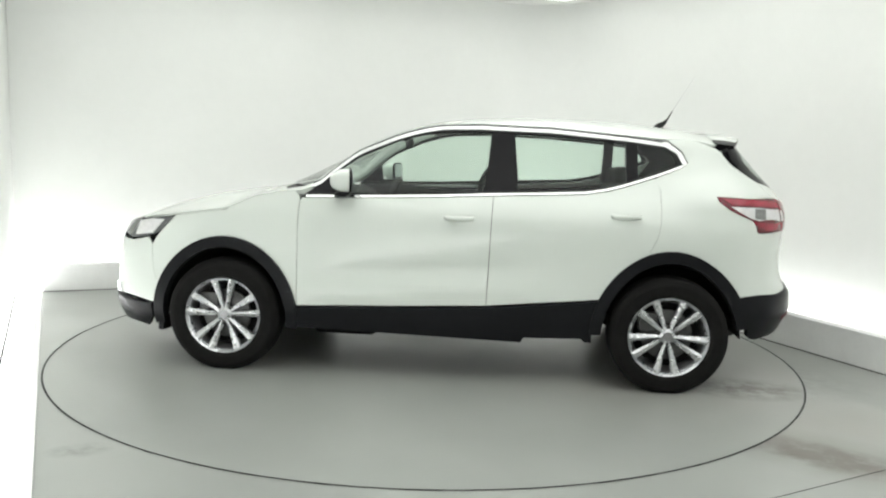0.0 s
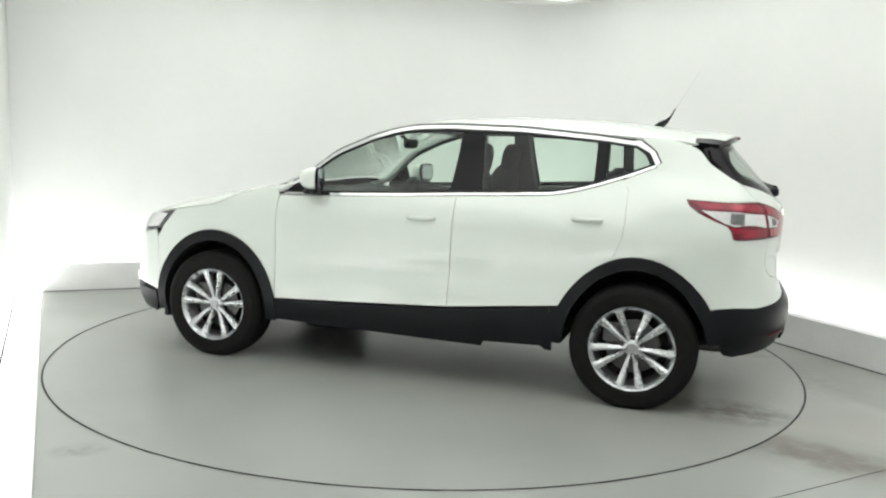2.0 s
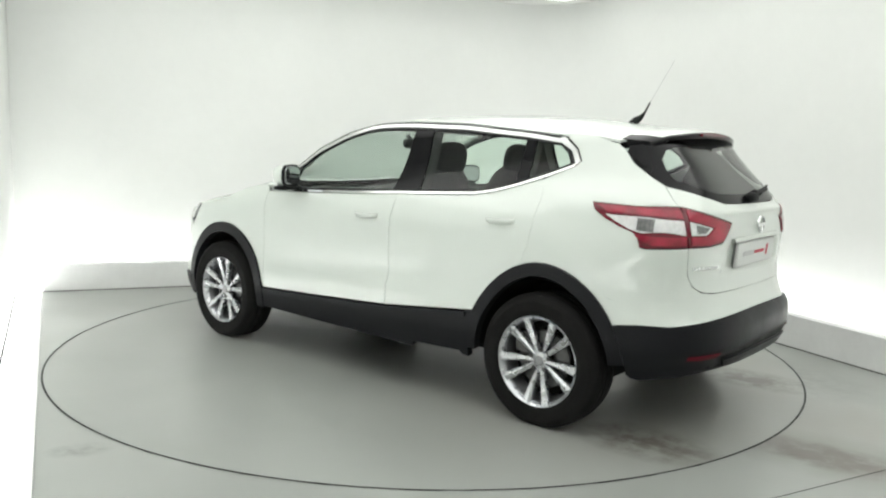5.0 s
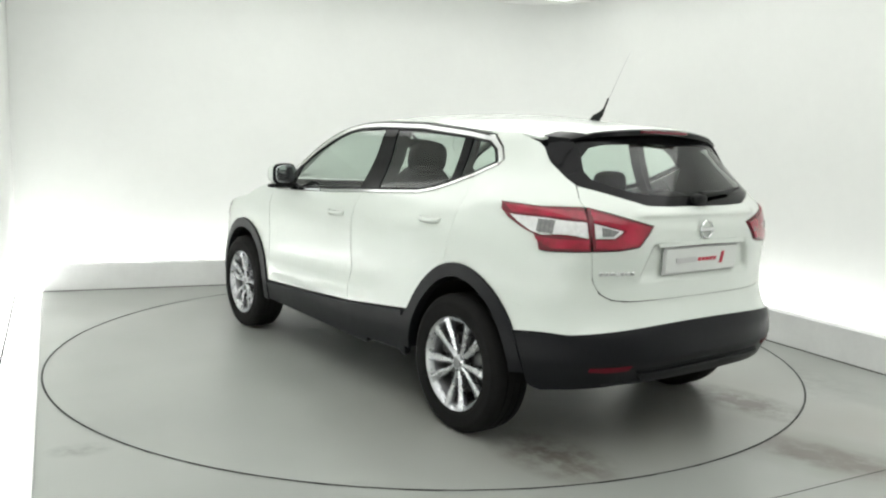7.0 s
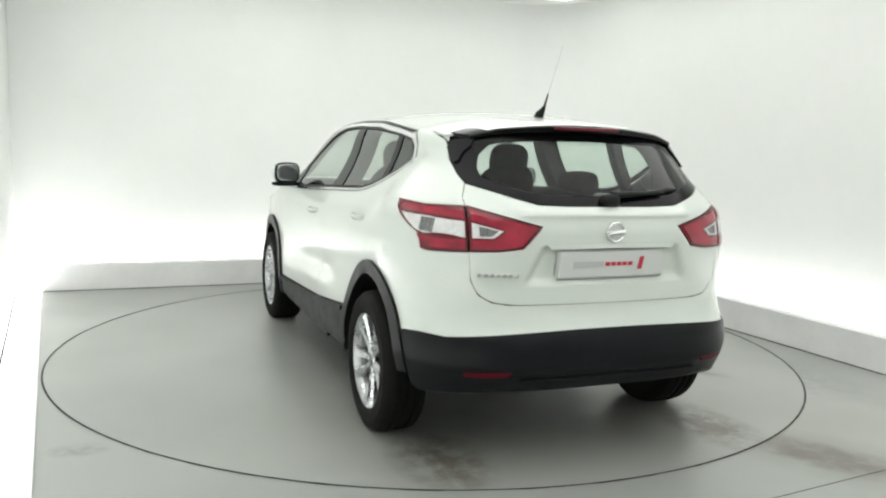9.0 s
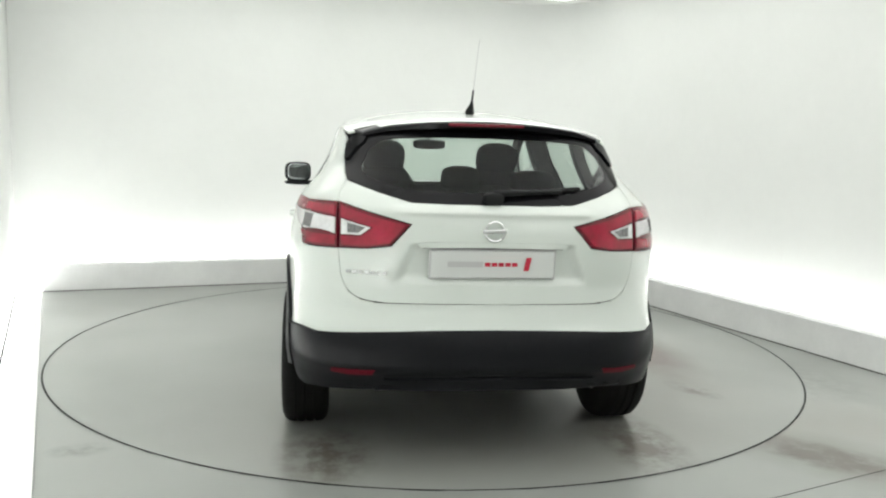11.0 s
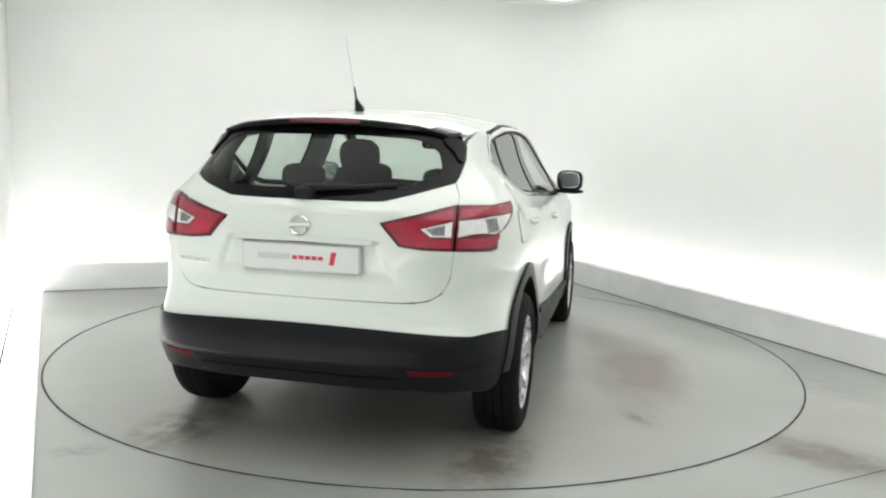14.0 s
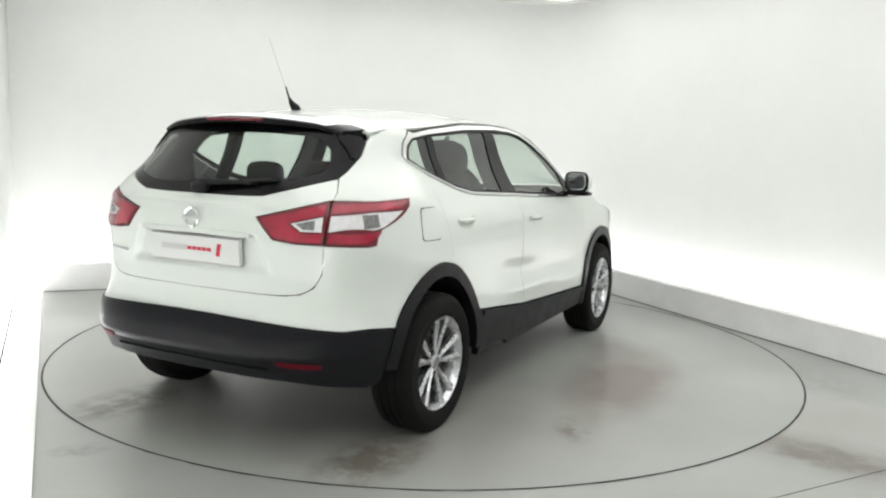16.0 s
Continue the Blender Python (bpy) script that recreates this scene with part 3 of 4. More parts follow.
# lamps
def lamp(name, poly, mat, parent, off, label="", lip=0.02, both=True):
    return panel(name, poly, mat, parent, label, off=off, both=both, grid=0.03, lip=lip, inset=0.001)


OUTER = open_flank(LAMP_TOP) + open_tail([(TAIL_SPLIT + 0.005, 1.143), (TAIL_SPLIT + 0.005, 0.956), (0.78, 0.951)]) + open_flank(LAMP_LOW)
outer_lamp = lamp("tail_lamp", OUTER, DARKRED, car, 0.004, "red and clear outer tail lamp")
INNER = open_tail([(TAIL_SPLIT - 0.004, 1.143), (0.5, 1.102), (0.352, 1.064), (0.432, 0.974), (0.53, 0.960), (TAIL_SPLIT - 0.004, 0.957)])
inner_lamp = lamp("tailgate_lamp", INNER, DARKRED, car, 0.004, "red and clear inner tail lamp")
lamp("red_band", open_flank([(-1.585, 1.138), (-1.7, 1.136), (-1.80, 1.13)]) + open_tail([(TAIL_SPLIT + 0.012, 1.128), (TAIL_SPLIT + 0.012, 1.088)]) + open_flank([(-1.80, 1.10), (-1.64, 1.105)]), RED, outer_lamp, 0.008, lip=0.005)
lamp("red_foot", open_tail([(TAIL_SPLIT + 0.012, 1.006), (TAIL_SPLIT + 0.012, 0.966), (0.775, 0.962)]) + open_flank([(-1.79, 0.99), (-1.77, 1.012)]), RED, outer_lamp, 0.008, lip=0.005)
lamp("clear_reflector", open_flank([(-1.63, 1.098), (-1.80, 1.093)]) + open_tail([(TAIL_SPLIT + 0.012, 1.08), (TAIL_SPLIT + 0.012, 1.012)]) + open_flank([(-1.80, 1.018), (-1.75, 1.032), (-1.68, 1.068)]), CLEAR, outer_lamp, 0.007, lip=0.004)
lamp("bulb", open_flank([(-1.775, 1.088), (-1.80, 1.086), (-1.845, 1.084), (-1.845, 1.024), (-1.80, 1.028), (-1.775, 1.032)]), BULB, outer_lamp, 0.0085, lip=0.003)
lamp("red_band", open_tail([(TAIL_SPLIT - 0.012, 1.128), (0.5, 1.09), (0.37, 1.06), (0.438, 0.982), (0.53, 0.968), (TAIL_SPLIT - 0.012, 0.967), (TAIL_SPLIT - 0.012, 1.006), (0.555, 1.008), (0.505, 1.045), (TAIL_SPLIT - 0.012, 1.082)]), RED, inner_lamp, 0.008, lip=0.005)
lamp("clear_reflector", open_tail([(TAIL_SPLIT - 0.012, 1.076), (0.515, 1.045), (0.556, 1.013), (TAIL_SPLIT - 0.012, 1.012)]), CLEAR, inner_lamp, 0.007, lip=0.004)
lamp("bulb", open_tail([(0.61, 1.062), (0.535, 1.045), (0.565, 1.02), (0.61, 1.02)]), BULB, inner_lamp, 0.0085, lip=0.003)
for x in (-1.788, -1.806, -1.824):
    lamp("lens_rib", open_flank([(x, 1.086), (x - 0.006, 1.086), (x - 0.006, 1.026), (x, 1.026)]), STEEL, outer_lamp, 0.0095, lip=0.002)
for y in (0.598, 0.582):
    lamp("lens_rib", open_tail([(y, 1.057), (y - 0.006, 1.056), (y - 0.006, 1.024), (y, 1.024)]), STEEL, inner_lamp, 0.0095, lip=0.002)
lamp("fog_reflector", open_tail([(0.67, 0.452), (0.49, 0.458), (0.50, 0.436), (0.60, 0.429), (0.67, 0.434)]), DULLRED, car, 0.0095, "red reflector in the bumper", lip=0.01)

# cladding: sills and wheel arch flares
panel("sill_cladding", flank([(x, sill_z(x) - 0.005) for x in (0.88, 0.6, 0.3, 0.0, -0.264, -0.6, -0.915)] + arc(-WX, HUB_Z, 0.44, 26, 5, 6) + [(-0.885, 0.276), (-0.845, 0.278), (-0.82, 0.298), (-0.49, 0.288), (-0.475, 0.258), (0.27, 0.272), (0.93, 0.285)]
                             + [(0.885, 0.33)]), CLAD, car, "black plastic sill cladding", off=0.010, lip=0.04)
panel("sill_ledge", flank([(x, sill_z(x) - 0.008) for x in np.linspace(0.86, -0.87, 12)] + [(x, sill_z(x) - 0.036) for x in np.linspace(-0.87, 0.86, 12)]), CLAD, car, off=0.021, lip=0.02)
panel("arch_flare", flank(R_ARC(172, -1, ARCH_O + 0.004) + R_ARC(-1, 172, ARCH_I)), CLAD, car, "black plastic wheel arch flare", off=0.016, lip=0.05, grid=0.035)
panel("arch_flare", flank(F_ARC(188, -10, ARCH_O + 0.004) + F_ARC(-10, 188, ARCH_I)), CLAD, car, "black plastic wheel arch flare", off=0.016, lip=0.05, grid=0.035)

# front end
def nose(pts):
    d = dense(pts)
    last = len(d) - max(1, math.ceil(math.dist(pts[-1], pts[0]) / 0.03)) + 1
    return [(u_of_nose(y, z), z) for y, z in d[:last]]


U_NOSE = 2 * (XC_F + K_F)


def mirror_nose(poly):
    return [(U_NOSE - u, z) for u, z in poly][::-1]


fb_l = open_flank(F_ARC(20, 6)[:-1] + [(1.80, 0.385)])[::-1]
fb_top = open_flank([(1.79, 0.60), (1.80, 0.74), (1.83, 0.785), (1.96, 0.755)])
mid_top = nose([(0.6, 0.75), (0.4, 0.80), (0.0, 0.82)])
mid_low = nose([(0.5, 0.40), (0.0, 0.40)])
left_half = mid_low[::-1] + fb_l + fb_top + mid_top
panel("front_bumper", left_half[len(mid_low):] [::1] + [p for p in mirror_nose(fb_l + fb_top + mid_top)][1:] + [(U_NOSE - u, z) for u, z in mid_low][0:-1] + mid_low[::-1], PAINT, car, both=False)
fl = open_flank([(1.80, 0.38), (1.79, 0.30), (1.83, 0.23)])
fm = nose([(0.55, 0.22), (0.0, 0.22)])
panel("front_lower_cladding", fl + fm + [(U_NOSE - u, z) for u, z in (fl + fm)][::-1][1:] + [(U_NOSE - u, z - 0.004) for u, z in mid_low][:-1] + [(u, z - 0.004) for u, z in mid_low][::-1], CLAD, car, "black plastic lower front bumper", off=0.012, both=False, lip=0.03)
headlamp = panel("headlamp", open_flank([(1.634, 0.925), (1.755, 0.813), (1.83, 0.79), (1.96, 0.765)]) + nose([(0.62, 0.78), (0.60, 0.85)]) + open_flank([(1.925, 0.88)]), SMOKED, car, "dark headlamp with a bright reflector", off=0.003, lip=0.02)
panel("clear_reflector", open_flank([(1.705, 0.898), (1.80, 0.897), (1.905, 0.874), (1.935, 0.785), (1.79, 0.808)]), CLEAR, headlamp, off=0.007, lip=0.004)
panel("fog_trim", nose([(0.66, 0.47), (0.52, 0.45), (0.52, 0.40), (0.68, 0.41)]), CHROME, car, "chrome fog lamp trim", off=0.012, lip=0.01)

# dark shell behind the panels, with the wheel openings cut out
sh = open_flank([(-0.85, 0.29), (0.85, 0.29)] + F_ARC(175, 5, 0.41) + [(1.85, 0.30)]) + nose([(0.5, 0.30), (0.0, 0.30), (0.0, 0.80), (0.6, 0.74)]) + open_flank([(1.80, 0.80), (1.6, 0.91), (1.3, 0.96), (1.1, 1.04), (0.8, 1.06), (0.0, 1.085), (-0.8, 1.13), (-1.25, 1.2)])
sh2 = open_tail([(0.6, 1.12), (0.0, 1.12), (0.0, 0.42), (0.6, 0.42)]) + open_flank(R_ARC(175, 5, 0.41))
panel("inner_shell", sh + sh2, SHELL, car, off=-0.05, inset=0, lip=0, grid=0.07)

# ---- roof, bonnet and windscreen over the flanks ----
EDGE = [(-1.66, 1.428), (-1.45, 1.468), (-1.28, 1.472), (-1.085, 1.485), (-0.622, 1.524), (-0.182, 1.533), (0.044, 1.522), (0.163, 1.502), (0.314, 1.461), (0.551, 1.354), (0.685, 1.239), (0.776, 1.155),
        (0.84, 1.108), (0.95, 1.100), (1.144, 1.060), (1.309, 0.984), (1.634, 0.934), (1.925, 0.888), (2.05, 0.80)]
CENTRE = [(-1.66, 1.512), (-1.5, 1.534), (-1.35, 1.552), (-1.1, 1.576), (-0.8, 1.59), (-0.4, 1.592), (-0.1, 1.575), (0.15, 1.54), (0.3, 1.496), (0.5, 1.41), (0.8, 1.26), (1.08, 1.11), (1.15, 1.09),
          (1.3, 1.075), (1.6, 1.03), (1.9, 0.95), (2.1, 0.83), (2.2, 0.74)]
XS = np.arange(-1.7, 2.25, 0.01)


def soft(table, sigma):
    xs, ys = zip(*table)
    k = np.exp(-0.5 * (np.arange(-30, 31) * 0.01 / sigma) ** 2)
    return np.convolve(np.pad(np.interp(XS, xs, ys), 30, mode="edge"), k / k.sum(), "valid")


EDGE_Z, CENTRE_Z = soft(EDGE, 0.02), soft(CENTRE, 0.05)


def over(w, x):
    """The top skin: w from -1 to 1 across."""
    ze, zc = float(np.interp(x, XS, EDGE_Z)), float(np.interp(x, XS, CENTRE_Z))
    y = skin(u_of_x(x, ze), ze).y
    a = abs(w)
    return Vector((x, y * w, ze + (zc - ze) * (1 - a ** 2.4)))


def over_normal(w, x):
    e = 0.006
    n = (over(w + e, x) - over(w - e, x)).cross(over(w, x + e) - over(w, x - e)).normalized()
    return n if n.z > 0 else -n


def top_panel(name, poly, mat, label="", off=0.0, lip=0.012, grid=0.06, inset=0.0):
    ob = new(name, patch_mesh(name, dense(poly, 0.05), over, over_normal, mat, off, inset, lip, grid))
    ob.parent = car
    return tagged(ob, label)


roof = top_panel("roof", [(-1, -1.57), (-0.93, -1.60), (-0.8, -1.615), (0.8, -1.615), (0.93, -1.60), (1, -1.57), (1, -1.2), (1, -0.6), (1, 0.0), (0.99, 0.22), (0.8, 0.27), (0.4, 0.31), (0, 0.32), (-0.4, 0.31), (-0.8, 0.27), (-0.99, 0.22), (-1, 0.0), (-1, -0.6)], PAINT, "white painted roof")
top_panel("windscreen", [(-0.93, 0.24), (-0.8, 0.275), (-0.4, 0.315), (0, 0.325), (0.4, 0.315), (0.8, 0.275), (0.93, 0.24), (0.93, 0.6), (0.93, 0.86), (0.7, 0.98), (0.4, 1.05), (0, 1.08), (-0.4, 1.05), (-0.7, 0.98), (-0.93, 0.86), (-0.93, 0.6)],
          GLASS_SCREEN, "clear windscreen", -0.003, 0)
for s in (1, -1):
    top_panel("front_pillar", [(s * 0.935, 0.225), (s * 0.99, 0.215), (s * 1.0, 0.5), (s * 1.0, 0.86), (s * 1.0, 1.0), (s * 0.94, 1.0), (s * 0.93, 0.87), (s * 0.93, 0.55)], PAINT, "white windscreen pillar", lip=0.03)
top_panel("scuttle", [(-0.935, 0.99), (-0.92, 0.89), (-0.7, 0.985), (-0.4, 1.055), (0, 1.085), (0.4, 1.055), (0.7, 0.985), (0.92, 0.89), (0.935, 0.99), (0.96, 1.14), (0.75, 1.15), (0.4, 1.17), (0, 1.19), (-0.4, 1.17), (-0.75, 1.15), (-0.96, 1.14)],
          SEAL, "black scuttle panel below the windscreen", -0.01)
top_panel("bonnet", [(-0.985, 0.955), (-0.8, 1.0), (-0.6, 1.09), (-0.4, 1.17), (0, 1.19), (0.4, 1.17), (0.6, 1.09), (0.8, 1.0), (0.985, 0.955), (0.985, 1.3), (0.985, 1.62), (0.97, 1.9), (0.7, 1.98), (0.4, 2.06), (0, 2.1), (-0.4, 2.06), (-0.7, 1.98), (-0.97, 1.9), (-0.985, 1.62), (-0.985, 1.3)],
          PAINT, "white painted bonnet", 0.002)
top_panel("headliner", [(-0.93, -1.5), (0.93, -1.5), (0.93, 0.0), (0.8, 0.2), (0, 0.25), (-0.8, 0.2), (-0.93, 0.0)], HEADLINER, "pale fabric headliner", -0.035, 0)
# grille and nose between bonnet and bumper
panel("grille", nose([(0.58, 0.755), (0.4, 0.805), (0.0, 0.825)]) + [(U_NOSE - u, z) for u, z in nose([(0.58, 0.755), (0.4, 0.805), (0.0, 0.825)])][::-1][1:]
      + [(U_NOSE - u, z) for u, z in nose([(0.58, 0.84), (0.3, 0.85), (0.0, 0.85)])] [:-1] + nose([(0.58, 0.84), (0.3, 0.85), (0.0, 0.85)])[::-1], GLOSS, car, "gloss black front grille", both=False)

# ---- side windows ----
def glass_piece(name, poly, label):
    return panel(name, flank(poly), GLASS_SIDE, car, label, off=-0.006, lip=0, inset=0)


def strip(line, lo, hi, x0, x1, n=24):
    """A band along a line of the flank, from lo to hi above it."""
    return between(line, x0, x1, lo, n) + between(line, x1, x0, hi, n)


glass_piece("front_side_window", between(BELT, 0.66, -0.235, 0.004) + [(-0.262, 1.46)] + between(TOP, -0.262, 0.66, -0.018)[0:], "clear front door window")
glass_piece("rear_side_window", between(BELT, -0.417, -1.06, 0.004) + [(-1.065, 1.44)] + between(TOP, -1.065, -0.38, -0.018), "clear rear door window")
glass_piece("quarter_window", rounded([(-1.105, 1.226), (-1.25, 1.276), (-1.355, 1.322), (-1.325, 1.378), (-1.25, 1.434), (-1.11, 1.452)], 0.02), "small fixed quarter window")
seal = lambda poly, off=0.0, label="": panel("window_seal", flank(poly), SEAL, car, label, off=off, inset=0, lip=0.012, grid=0.03)
panel("centre_pillar_trim", flank([(-0.228, 1.125), (-0.255, 1.505), (-0.385, 1.505), (-0.425, 1.13)]), GLOSS, car, "gloss black door pillar trim", off=-0.001, inset=0)
panel("rear_pillar_trim", flank([(-1.052, 1.208), (-1.052, 1.468), (-1.118, 1.463), (-1.118, 1.226)]), GLOSS, car, "black door edge trim", off=-0.001, inset=0)
seal(strip(TOP, -0.034, -0.022, 0.776, -1.262, 40))
seal([(-1.262, 1.448), (-1.341, 1.388), (-1.374, 1.322), (-1.345, 1.326), (-1.318, 1.376), (-1.25, 1.425)])
seal(strip(BELT, -0.002, 0.014, 0.832, -1.374, 40))
panel("mirror_sail", flank([(0.832, 1.083), (0.776, 1.135), (0.645, 1.245), (0.64, 1.092)]), GLOSS, car, "black corner trim at the mirror", off=0.0, inset=0)
# bright trims: along the sill of the windows and over them
panel("chrome_strip", flank(strip(BELT, -0.014, -0.001, 0.832, -1.374, 40)), CHROME, car, "bright strip below the side windows", off=0.004, inset=0, grid=0.03)
panel("chrome_strip", flank([(-1.374, 1.308), (-1.400, 1.334), (-1.366, 1.395), (-1.283, 1.457), (-1.255, 1.449), (-1.255, 1.434), (-1.342, 1.386), (-1.374, 1.326)]), CHROME_PALE, car, "bright strip round the rear window corner", off=0.004, inset=0, grid=0.03)
panel("roof_side", flank(strip(TOP, -0.022, -0.001, 0.80, -1.262, 44)), CHROME_PALE, car, "pale bright strip over the doors", off=0.003, inset=0, grid=0.03)
panel("roof_seam", flank(strip(TOP, 0.0, 0.008, 0.80, -1.275, 44)), SEAL, car, off=0.002, inset=0, grid=0.03, lip=0.01)

# ---- spoiler ----
def spoiler_mesh():
    bm = bmesh.new()
    rows = []
    for i in range(29):
        w = -1 + i / 14
        a = abs(w)
        lead = -1.58 + 0.01 * a
        trail = -1.80 + 0.10 * a ** 2.6
        y0, y1 = 0.584 * w, 0.545 * w
        top0 = over(0.96 * w, -1.57).z + 0.003
        zt = 1.504 - 0.045 * a ** 2 - 0.014 * max(0, a - 0.8) / 0.2
        thick = 0.05 - 0.02 * a ** 3
        sec = [(lead, y0, top0), ((lead + trail) / 2, (y0 + y1) / 2, (top0 + zt) / 2 + 0.007 * (1 - a ** 4)), (trail + 0.008, y1, zt), (trail, y1, zt - 0.007), (trail + 0.004, y1, zt - 0.6 * thick), (trail + 0.05, y1, zt - thick), (lead + 0.02, y0, top0 - 0.055)]
        rows.append([bm.verts.new(p) for p in sec])
    for r0, r1 in zip(rows, rows[1:]):
        for j in range(6):
            f = bm.faces.new((r0[j], r1[j], r1[j + 1], r0[j + 1]))
            f.smooth, f.material_index = True, 0 if j < 2 and 1 < rows.index(r0) < 26 else 1
    bm.faces.new(rows[0]).material_index = 1
    bm.faces.new(rows[-1][::-1]).material_index = 1
    bmesh.ops.recalc_face_normals(bm, faces=bm.faces)
    for e in bm.edges:
        if len(e.link_faces) == 2 and e.calc_face_angle(0) > 0.6:
            e.smooth = False
    return bm


spoiler = part("roof_spoiler", spoiler_mesh(), [PAINT, GLOSS], car, "white roof spoiler with a gloss black rear edge")
panel("spoiler_fin", open_tail([(0.52, 1.428), (0.59, 1.41), (0.616, 1.355), (0.618, 1.318), (0.602, 1.325), (0.575, 1.365), (0.54, 1.395)]), GLOSS, car, "gloss black fin between spoiler and rear window", off=0.009, lip=0.014, inset=0)
bm = bevel_all(box(bmesh.new(), (-1.807, -0.17, 1.480), (-1.79, 0.17, 1.495)), 0.004)
part("brake_light", bm, DARKRED, spoiler, "slim red high brake light")

# ---- wheels ----
def lathe(profile, n=72, smooth=True):
    """A ring about the y axis from (radius, y) points."""
    bm = bmesh.new()
    rows = []
    for i in range(n):
        a = 2 * math.pi * i / n
        rows.append([bm.verts.new((r * math.cos(a), y, r * math.sin(a))) for r, y in profile])
    for i in range(n):
        r0, r1 = rows[i], rows[(i + 1) % n]
        for j in range(len(profile) - 1):
            f = bm.faces.new((r0[j], r0[j + 1], r1[j + 1], r1[j]))
            f.smooth = smooth
    bmesh.ops.recalc_face_normals(bm, faces=bm.faces)
    for e in bm.edges:
        if len(e.link_faces) == 2 and e.calc_face_angle(0) > 0.75:
            e.smooth = False
    return bm


def disc_y(r, y0, y1, n=40):
    bm = bmesh.new()
    bmesh.ops.create_cone(bm, cap_ends=True, segments=n, radius1=r, radius2=r, depth=abs(y1 - y0))
    bmesh.ops.rotate(bm, cent=(0, 0, 0), matrix=Matrix.Rotation(radians(90), 3, "X"), verts=bm.verts)
    bmesh.ops.translate(bm, vec=(0, (y0 + y1) / 2, 0), verts=bm.verts)
    return bm


TYRE = [(0.205, -0.10), (0.235, -0.108), (0.262, -0.113), (0.295, -0.110), (0.318, -0.100), (0.331, -0.084), (0.335, -0.06), (0.336, -0.047), (0.329, -0.046), (0.329, -0.038), (0.336, -0.037), (0.336, -0.006), (0.329, -0.005),
        (0.329, 0.005), (0.336, 0.006), (0.336, 0.037), (0.329, 0.038), (0.329, 0.046), (0.336, 0.047), (0.335, 0.06), (0.331, 0.084), (0.318, 0.100), (0.300, 0.109), (0.297, 0.1105), (0.292, 0.1095), (0.262, 0.112), (0.240, 0.107), (0.232, 0.101)]


def tyre_mesh():
    """A tyre with its tread grooved and its foot flattened by the car's weight."""
    bm = lathe([(r + 0.009 * max(0.0, (r - 0.25) / 0.086), y) for r, y in TYRE], 96)
    for v in bm.verts:
        if v.co.z < -HUB_Z:
            v.co.y *= 1 + 0.9 * (-HUB_Z - v.co.z)
            v.co.z = -HUB_Z
    return bm


def spoke(parent, pair, which):
    """One ridged spoke of a pair, flaring to the rim."""
    bm = bmesh.new()
    a = radians(90 + 72 * pair + 14.3 * which)
    d, t = Vector((math.cos(a), 0, math.sin(a))), Vector((-math.sin(a), 0, math.cos(a)))
    secs = []
    for k in range(8):
        f = k / 7
        r = 0.036 + (0.223 - 0.036) * f
        half = 0.0105 + 0.0125 * f ** 1.4
        y = 0.074 + 0.023 * f ** 1.6
        secs.append([bm.verts.new(d * r + t * (half * w) + Vector((0, y - dy, 0))) for w, dy in ((-1, 0.034), (-1, 0.009), (-0.25 * which - 0.15, 0.0), (-0.25 * which + 0.15, 0.0), (1, 0.009), (1, 0.034))])
    for s0, s1 in zip(secs, secs[1:]):
        for j in range(6):
            bm.faces.new((s0[j], s0[(j + 1) % 6], s1[(j + 1) % 6], s1[j]))
    bm.faces.new(secs[0]), bm.faces.new(secs[-1][::-1])
    bmesh.ops.recalc_face_normals(bm, faces=bm.faces)
    return part("spoke", bm, ALLOY, parent)


def wheel():
    w = new("wheel")
    w.parent = car
    part("tyre", tyre_mesh(), RUBBER, w, "black road tyre with grooved tread")
    rim = part("rim", lathe([(0.208, 0.066), (0.212, 0.080), (0.216, 0.086), (0.220, 0.082), (0.224, 0.090), (0.229, 0.095), (0.2335, 0.100), (0.236, 0.103), (0.237, 0.098), (0.233, 0.085)], 96), ALLOY, w, "silver alloy rim with five pairs of spokes")
    part("barrel", lathe([(0.20, -0.10), (0.195, 0.03), (0.203, 0.05), (0.209, 0.067)], 72), BARREL, rim)
    for i in range(5):
        for s in (-1, 1):
            spoke(rim, i, s)
    part("hub", lathe([(0.001, 0.075), (0.028, 0.075), (0.032, 0.071), (0.042, 0.069), (0.05, 0.062), (0.052, 0.05), (0.052, 0.035)], 40), ALLOY, rim)
    part("centre_cap", bevel_all(disc_y(0.026, 0.074, 0.079, 32), 0.002), BARREL, rim)
    for i in range(5):
        a = radians(54 + 72 * i)
        bm = disc_y(0.0125, 0.045, 0.071, 6)
        bmesh.ops.translate(bm, vec=(0.055 * math.cos(a), 0, 0.055 * math.sin(a)), verts=bm.verts)
        part("wheel_nut", bm, STEEL, rim)
    part("brake_disc", lathe([(0.06, 0.03), (0.14, 0.03), (0.148, 0.026), (0.148, 0.008), (0.06, 0.008)], 48), STEEL, w, "dull steel brake disc")
    bm = bmesh.new()
    prism(bm, [(0.05, -0.005), (0.165, -0.005), (0.165, 0.045), (0.05, 0.045)], 0.02, 0.13)
    part("brake_calliper", bevel_all(bm, 0.008), STEEL, w)
    part("back_plate", lathe([(0.001, 0.0), (0.19, 0.0), (0.196, -0.06)], 40), SHELL, w)
    return w


def place_wheel(w, x, y, flip, spin=0.0):
    w.matrix_basis = pose(x, y, HUB_Z, 0, 0, 180 if flip else 0)
    for c in w.children:
        if c.name.startswith("rim"):
            c.matrix_basis = pose(0, 0, 0, 0, spin, 0)


